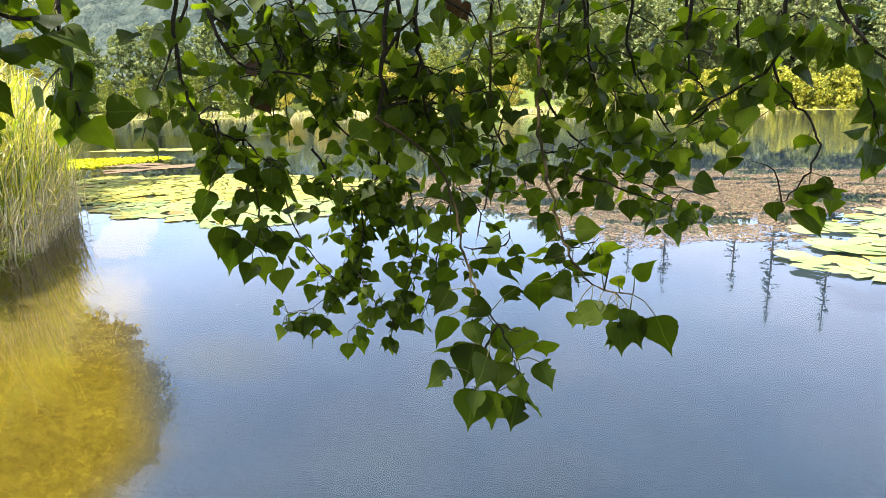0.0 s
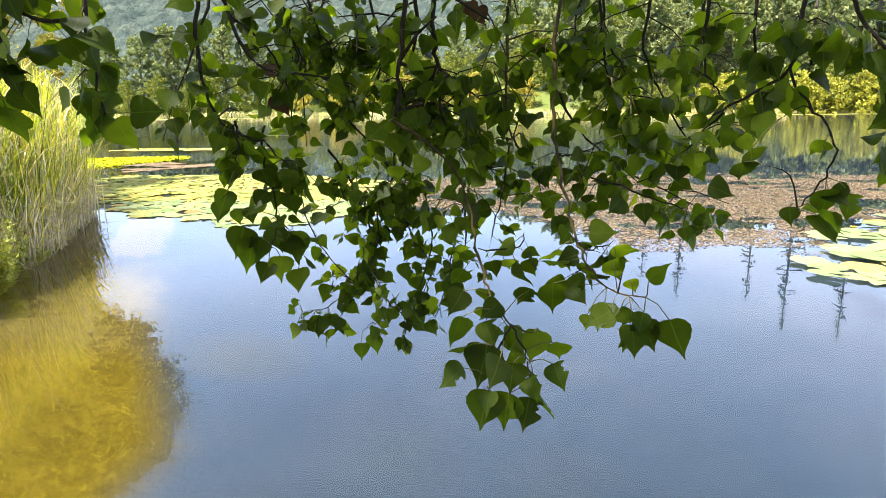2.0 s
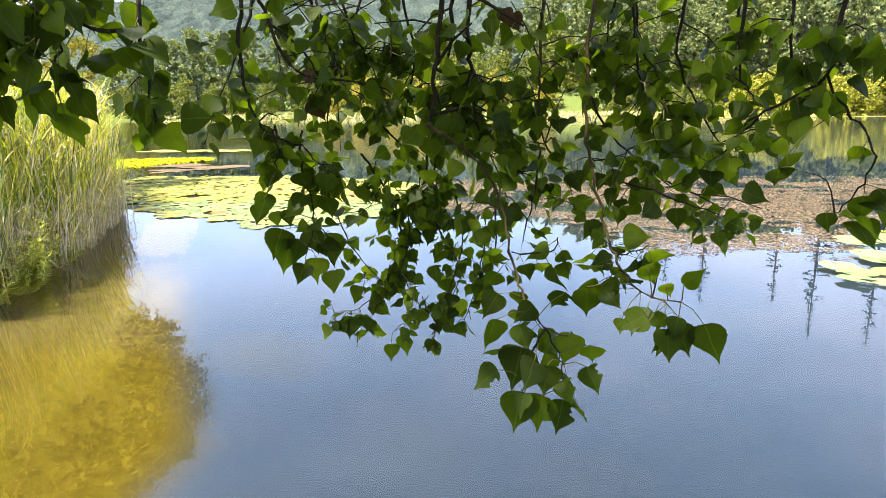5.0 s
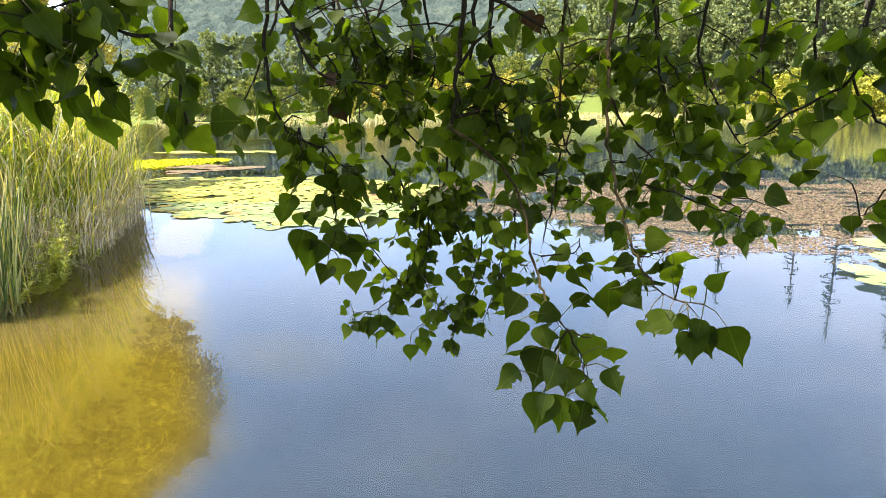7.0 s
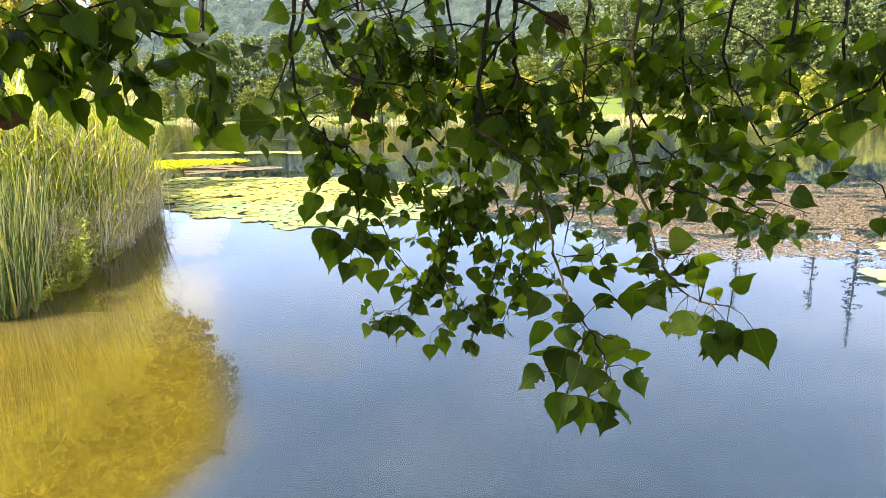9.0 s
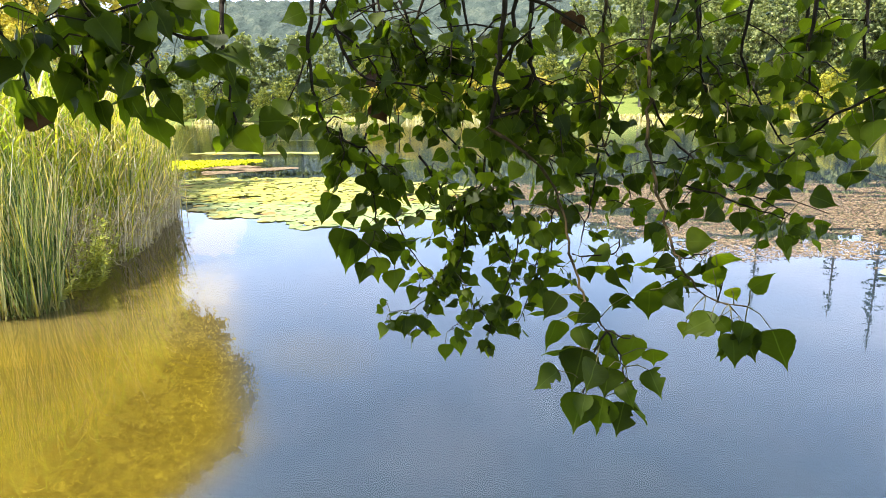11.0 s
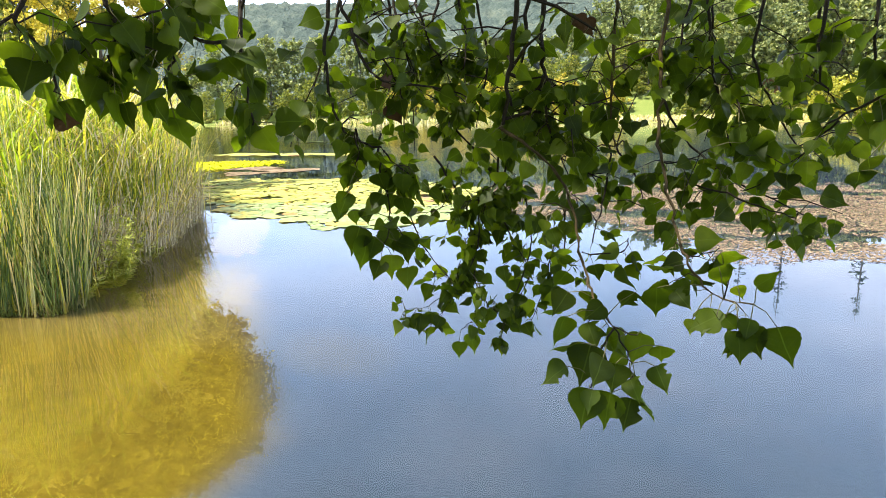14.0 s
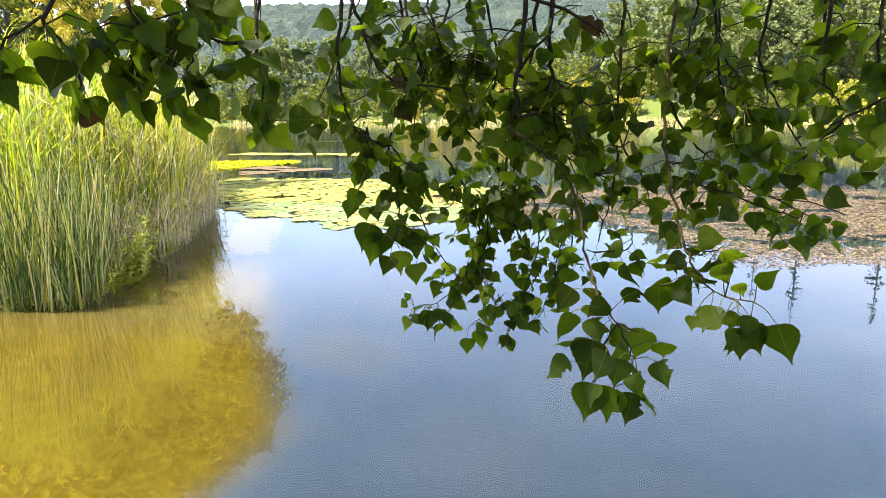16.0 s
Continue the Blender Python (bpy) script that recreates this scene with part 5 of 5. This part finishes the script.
pin([(0.043, 1.228, -0.011, -0.069, 0.889, 0.0589), (0.076, 1.224, -0.008, -0.066, 0.887, 0.0478), (0.107, 1.218, -0.011, -0.054, 0.884, 0.0523), (0.043, 1.300, -0.015, -0.072, 0.889, 0.0631), (0.082, 1.273, -0.006, -0.049, 0.886, 0.0468), (0.104, 1.249, 0.014, -0.030, 0.884, 0.0387), (0.140, 1.274, 0.016, -0.035, 0.879, 0.0425), (0.007, 1.264, -0.036, -0.037, 0.890, 0.0188), (0.029, 1.302, -0.054, -0.015, 0.890, 0.0168), (0.005, 1.344, -0.023, -0.049, 0.890, 0.0248)])
pin([(0.041, 1.322, 0.015, -0.040, 0.929, 0.0434), (0.009, 1.372, -0.026, -0.043, 0.930, 0.0427), (0.063, 1.354, -0.032, -0.029, 0.928, 0.0386), (0.125, 1.310, -0.017, -0.054, 0.922, 0.0523), (0.152, 1.293, 0.007, -0.034, 0.918, 0.0421), (0.097, 1.274, -0.026, -0.020, 0.925, 0.0335), (0.111, 1.377, -0.017, -0.033, 0.923, 0.0494), (0.142, 1.386, 0.003, -0.051, 0.919, 0.0527), (0.168, 1.383, 0.022, -0.025, 0.915, 0.0358)])
pin([(0.219, 1.358, -0.041, -0.025, 0.873, 0.0316), (0.230, 1.357, 0.019, -0.018, 0.870, 0.0225), (0.187, 1.350, -0.001, -0.026, 0.880, 0.0184), (0.295, 1.352, 0.028, -0.060, 0.850, 0.0467), (0.262, 1.347, 0.020, -0.049, 0.861, 0.0468), (0.249, 1.338, -0.005, -0.038, 0.865, 0.0486), (0.266, 1.407, 0.029, 0.028, 0.860, 0.0295), (0.217, 1.433, 0.017, -0.034, 0.874, 0.0391), (0.242, 1.406, 0.012, -0.021, 0.867, 0.0246), (0.218, 1.452, 0.041, -0.010, 0.873, 0.0122)])
pin([(0.337, 1.469, 0.008, -0.043, 1.152, 0.0320), (0.405, 1.428, 0.006, -0.028, 1.130, 0.0290), (0.440, 1.505, 0.046, -0.022, 1.117, 0.0362), (0.366, 1.599, -0.058, -0.042, 1.143, 0.0529), (0.321, 1.592, 0.024, -0.037, 1.156, 0.0581), (0.380, 1.589, -0.004, -0.019, 1.138, 0.0476), (0.356, 1.535, 0.015, -0.030, 1.146, 0.0477)])
pin([(-0.409, 1.487, -0.006, -0.036, 1.086, 0.0351), (-0.376, 1.441, -0.021, -0.061, 1.097, 0.0435), (-0.363, 1.423, -0.016, -0.076, 1.102, 0.0416), (-0.327, 1.437, 0.012, -0.051, 1.113, 0.0477), (-0.350, 1.418, -0.014, -0.046, 1.106, 0.0458), (-0.293, 1.428, 0.005, -0.065, 1.122, 0.0519), (-0.320, 1.384, -0.001, -0.054, 1.115, 0.0419), (-0.291, 1.357, 0.007, -0.039, 1.123, 0.0484), (-0.341, 1.372, -0.007, -0.029, 1.109, 0.0420), (-0.387, 1.473, 0.007, -0.030, 1.094, 0.0186), (-0.366, 1.476, 0.007, -0.033, 1.101, 0.0289), (-0.333, 1.449, -0.017, -0.013, 1.111, 0.0290)])
pin([(-0.377, 1.562, -0.016, -0.044, 1.055, 0.0534), (-0.367, 1.585, 0.013, -0.019, 1.058, 0.0336), (-0.386, 1.604, -0.015, -0.034, 1.051, 0.0355), (-0.286, 1.543, -0.002, -0.043, 1.083, 0.0396), (-0.330, 1.545, 0.008, -0.034, 1.070, 0.0416), (-0.324, 1.507, -0.016, -0.030, 1.072, 0.0397), (-0.289, 1.500, 0.006, -0.040, 1.082, 0.0437), (-0.400, 1.634, 0.009, -0.030, 1.046, 0.0355), (-0.446, 1.673, -0.010, -0.038, 1.027, 0.0443), (-0.463, 1.757, -0.007, -0.023, 1.020, 0.0396)])
pin([(-0.384, 1.200, -0.008, -0.025, 1.450, 0.0220), (-0.390, 1.177, -0.020, -0.020, 1.449, 0.0305), (-0.385, 1.134, -0.015, -0.044, 1.450, 0.0293), (-0.333, 1.153, -0.006, -0.060, 1.463, 0.0528), (-0.307, 1.153, 0.013, -0.035, 1.468, 0.0361), (-0.269, 1.121, -0.006, -0.038, 1.476, 0.0504), (-0.238, 1.075, -0.001, -0.049, 1.481, 0.0368), (-0.208, 1.095, 0.011, -0.057, 1.486, 0.0422), (-0.179, 1.106, -0.011, -0.017, 1.489, 0.0253), (-0.135, 1.083, -0.015, -0.038, 1.494, 0.0367), (-0.126, 1.068, -0.005, -0.034, 1.495, 0.0255), (-0.074, 1.124, 0.024, -0.039, 1.498, 0.0420), (-0.097, 1.140, 0.016, -0.030, 1.497, 0.0362)])
pin([(-0.198, 1.152, 0.004, -0.035, 1.487, 0.0334), (-0.157, 1.157, -0.012, -0.032, 1.492, 0.0375), (-0.181, 1.127, -0.011, -0.026, 1.489, 0.0363), (-0.069, 1.189, 0.002, -0.052, 1.498, 0.0469), (-0.111, 1.204, 0.010, -0.029, 1.496, 0.0303), (-0.098, 1.240, 0.011, -0.047, 1.497, 0.0383), (-0.014, 1.214, 0.037, -0.040, 1.500, 0.0632), (0.020, 1.163, -0.059, -0.009, 1.500, 0.0194), (-0.309, 1.228, -0.011, -0.041, 1.468, 0.0466), (-0.271, 1.205, 0.018, -0.042, 1.475, 0.0440), (-0.230, 1.230, -0.014, -0.044, 1.482, 0.0411), (-0.184, 1.220, 0.015, -0.039, 1.489, 0.0412), (-0.280, 1.275, -0.014, -0.041, 1.474, 0.0463), (-0.128, 1.274, 0.012, -0.050, 1.495, 0.0490)])
pin([(0.518, 1.487, 0.008, -0.036, 0.913, 0.0523), (0.521, 1.503, -0.009, -0.019, 0.912, 0.0411), (0.528, 1.524, 0.012, -0.018, 0.908, 0.0410), (0.550, 1.521, -0.005, -0.043, 0.895, 0.0391), (0.486, 1.497, 0.007, -0.032, 0.931, 0.0205), (0.427, 1.561, 0.011, -0.032, 0.959, 0.0501), (0.434, 1.580, 0.016, -0.025, 0.956, 0.0426), (0.583, 1.578, -0.022, -0.031, 0.873, 0.0426), (0.516, 1.594, -0.004, -0.020, 0.914, 0.0333)])
pin([(0.038, 1.815, 0.017, -0.035, 1.199, 0.0317), (-0.347, 1.670, 0.020, -0.042, 1.253, 0.0480), (-0.357, 1.727, 0.019, -0.031, 1.250, 0.0412), (-0.588, 1.652, 0.024, -0.005, 0.607, 0.0269), (0.022, 1.819, 0.011, -0.031, 1.156, 0.0330)], M_DRY)
part("leaf_mass", mass, [M_LEAF_MASS, M_PETIOLE], poplar, smooth=True, kind="stuff").matrix_parent_inverse = poplar_place


def build_poplar_top():
    """Trunk behind the camera, the limb the twigs hang from and the shading crown overhead."""
    rng = random.Random(91)
    s = Shape()
    s.tube([(1.9, -1.9, -0.1), (1.85, -1.9, 1.2), (1.9, -1.9, 3.0), (1.7, -1.9, 5.2), (1.6, -1.8, 7.0)], [0.2, 0.15, 0.13, 0.09, 0.03], 10)
    part("trunk", s, M_TRUNK, poplar).matrix_parent_inverse = poplar_place
    s = Shape()
    n = len(LIMB_PATH)
    s.tube(LIMB_PATH, [0.05 - 0.04 * k / (n - 1) for k in range(n)], 8)
    part("limb", s, M_BARK, poplar).matrix_parent_inverse = poplar_place
    s = Shape()
    for _ in range(CROWN_LEAVES):
        d = unit(rng) * (rng.random() ** 0.4)
        p = Vector((-0.6 + d.x * 3.3, -1.5 + d.y * 2.9, 3.8 + d.z * 2.2))
        if p.z < (2.15 + 0.17 * max(0, p.y) if p.y > -1.2 else 1.2):
            continue
        k = rng.uniform(0.05, 0.09)
        a = unit(rng)
        b = a.orthogonal().normalized()
        s.poly([p, p + a * k * 0.5 + b * k * 0.5, p + a * k * 1.1, p + a * k * 0.5 - b * k * 0.5])
    part("crown", s, M_LEAF_MASS, poplar, kind="stuff").matrix_parent_inverse = poplar_place


CROWN_LEAVES = 25000
build_poplar_top()


# ---- small things on the water ----
def build_small():
    rng = random.Random(101)
    s = Shape()
    for ring, n, tilt in ((0.035, 5, 0.9), (0.055, 7, 0.45)):
        for i in range(n):
            w = 6.283 * i / n + ring * 30
            d, e = Vector((math.cos(w), math.sin(w), tilt)).normalized(), Vector((-math.sin(w), math.cos(w), 0))
            s.poly([(0, 0, 0), d * ring * 0.6 + e * ring * 0.35, d * ring * 1.1, d * ring * 0.6 - e * ring * 0.35])
    flower = part("lily_flower", s, M_GOLD)
    flower.location = FLOWER
    tagged(flower, "small yellow water lily flower among the pads", "flower")
    for x, y in PETALS:
        s = Shape()
        s.poly([(-0.011, 0, 0), (0, -0.006, 0.002), (0.012, 0, 0.004), (0.002, 0.006, 0.003)])
        ob = part("floating_petal", s, M_FLUFF)
        ob.matrix_basis = pose(x, y, 0.003, 0, 0, rng.uniform(0, 360))
        tagged(ob, "tiny white petal floating on still water", "petal", "petals on the water")


M_FLUFF = plain("petal_white", [(0.3, (0.7, 0.68, 0.64)), (0.7, (0.8, 0.79, 0.76))], 60, 0.7)
FLOWER = (5.1, 8.19, 0.03)
PETALS = [(-1.74, 5.18), (-0.9, 6.3)]
build_small()
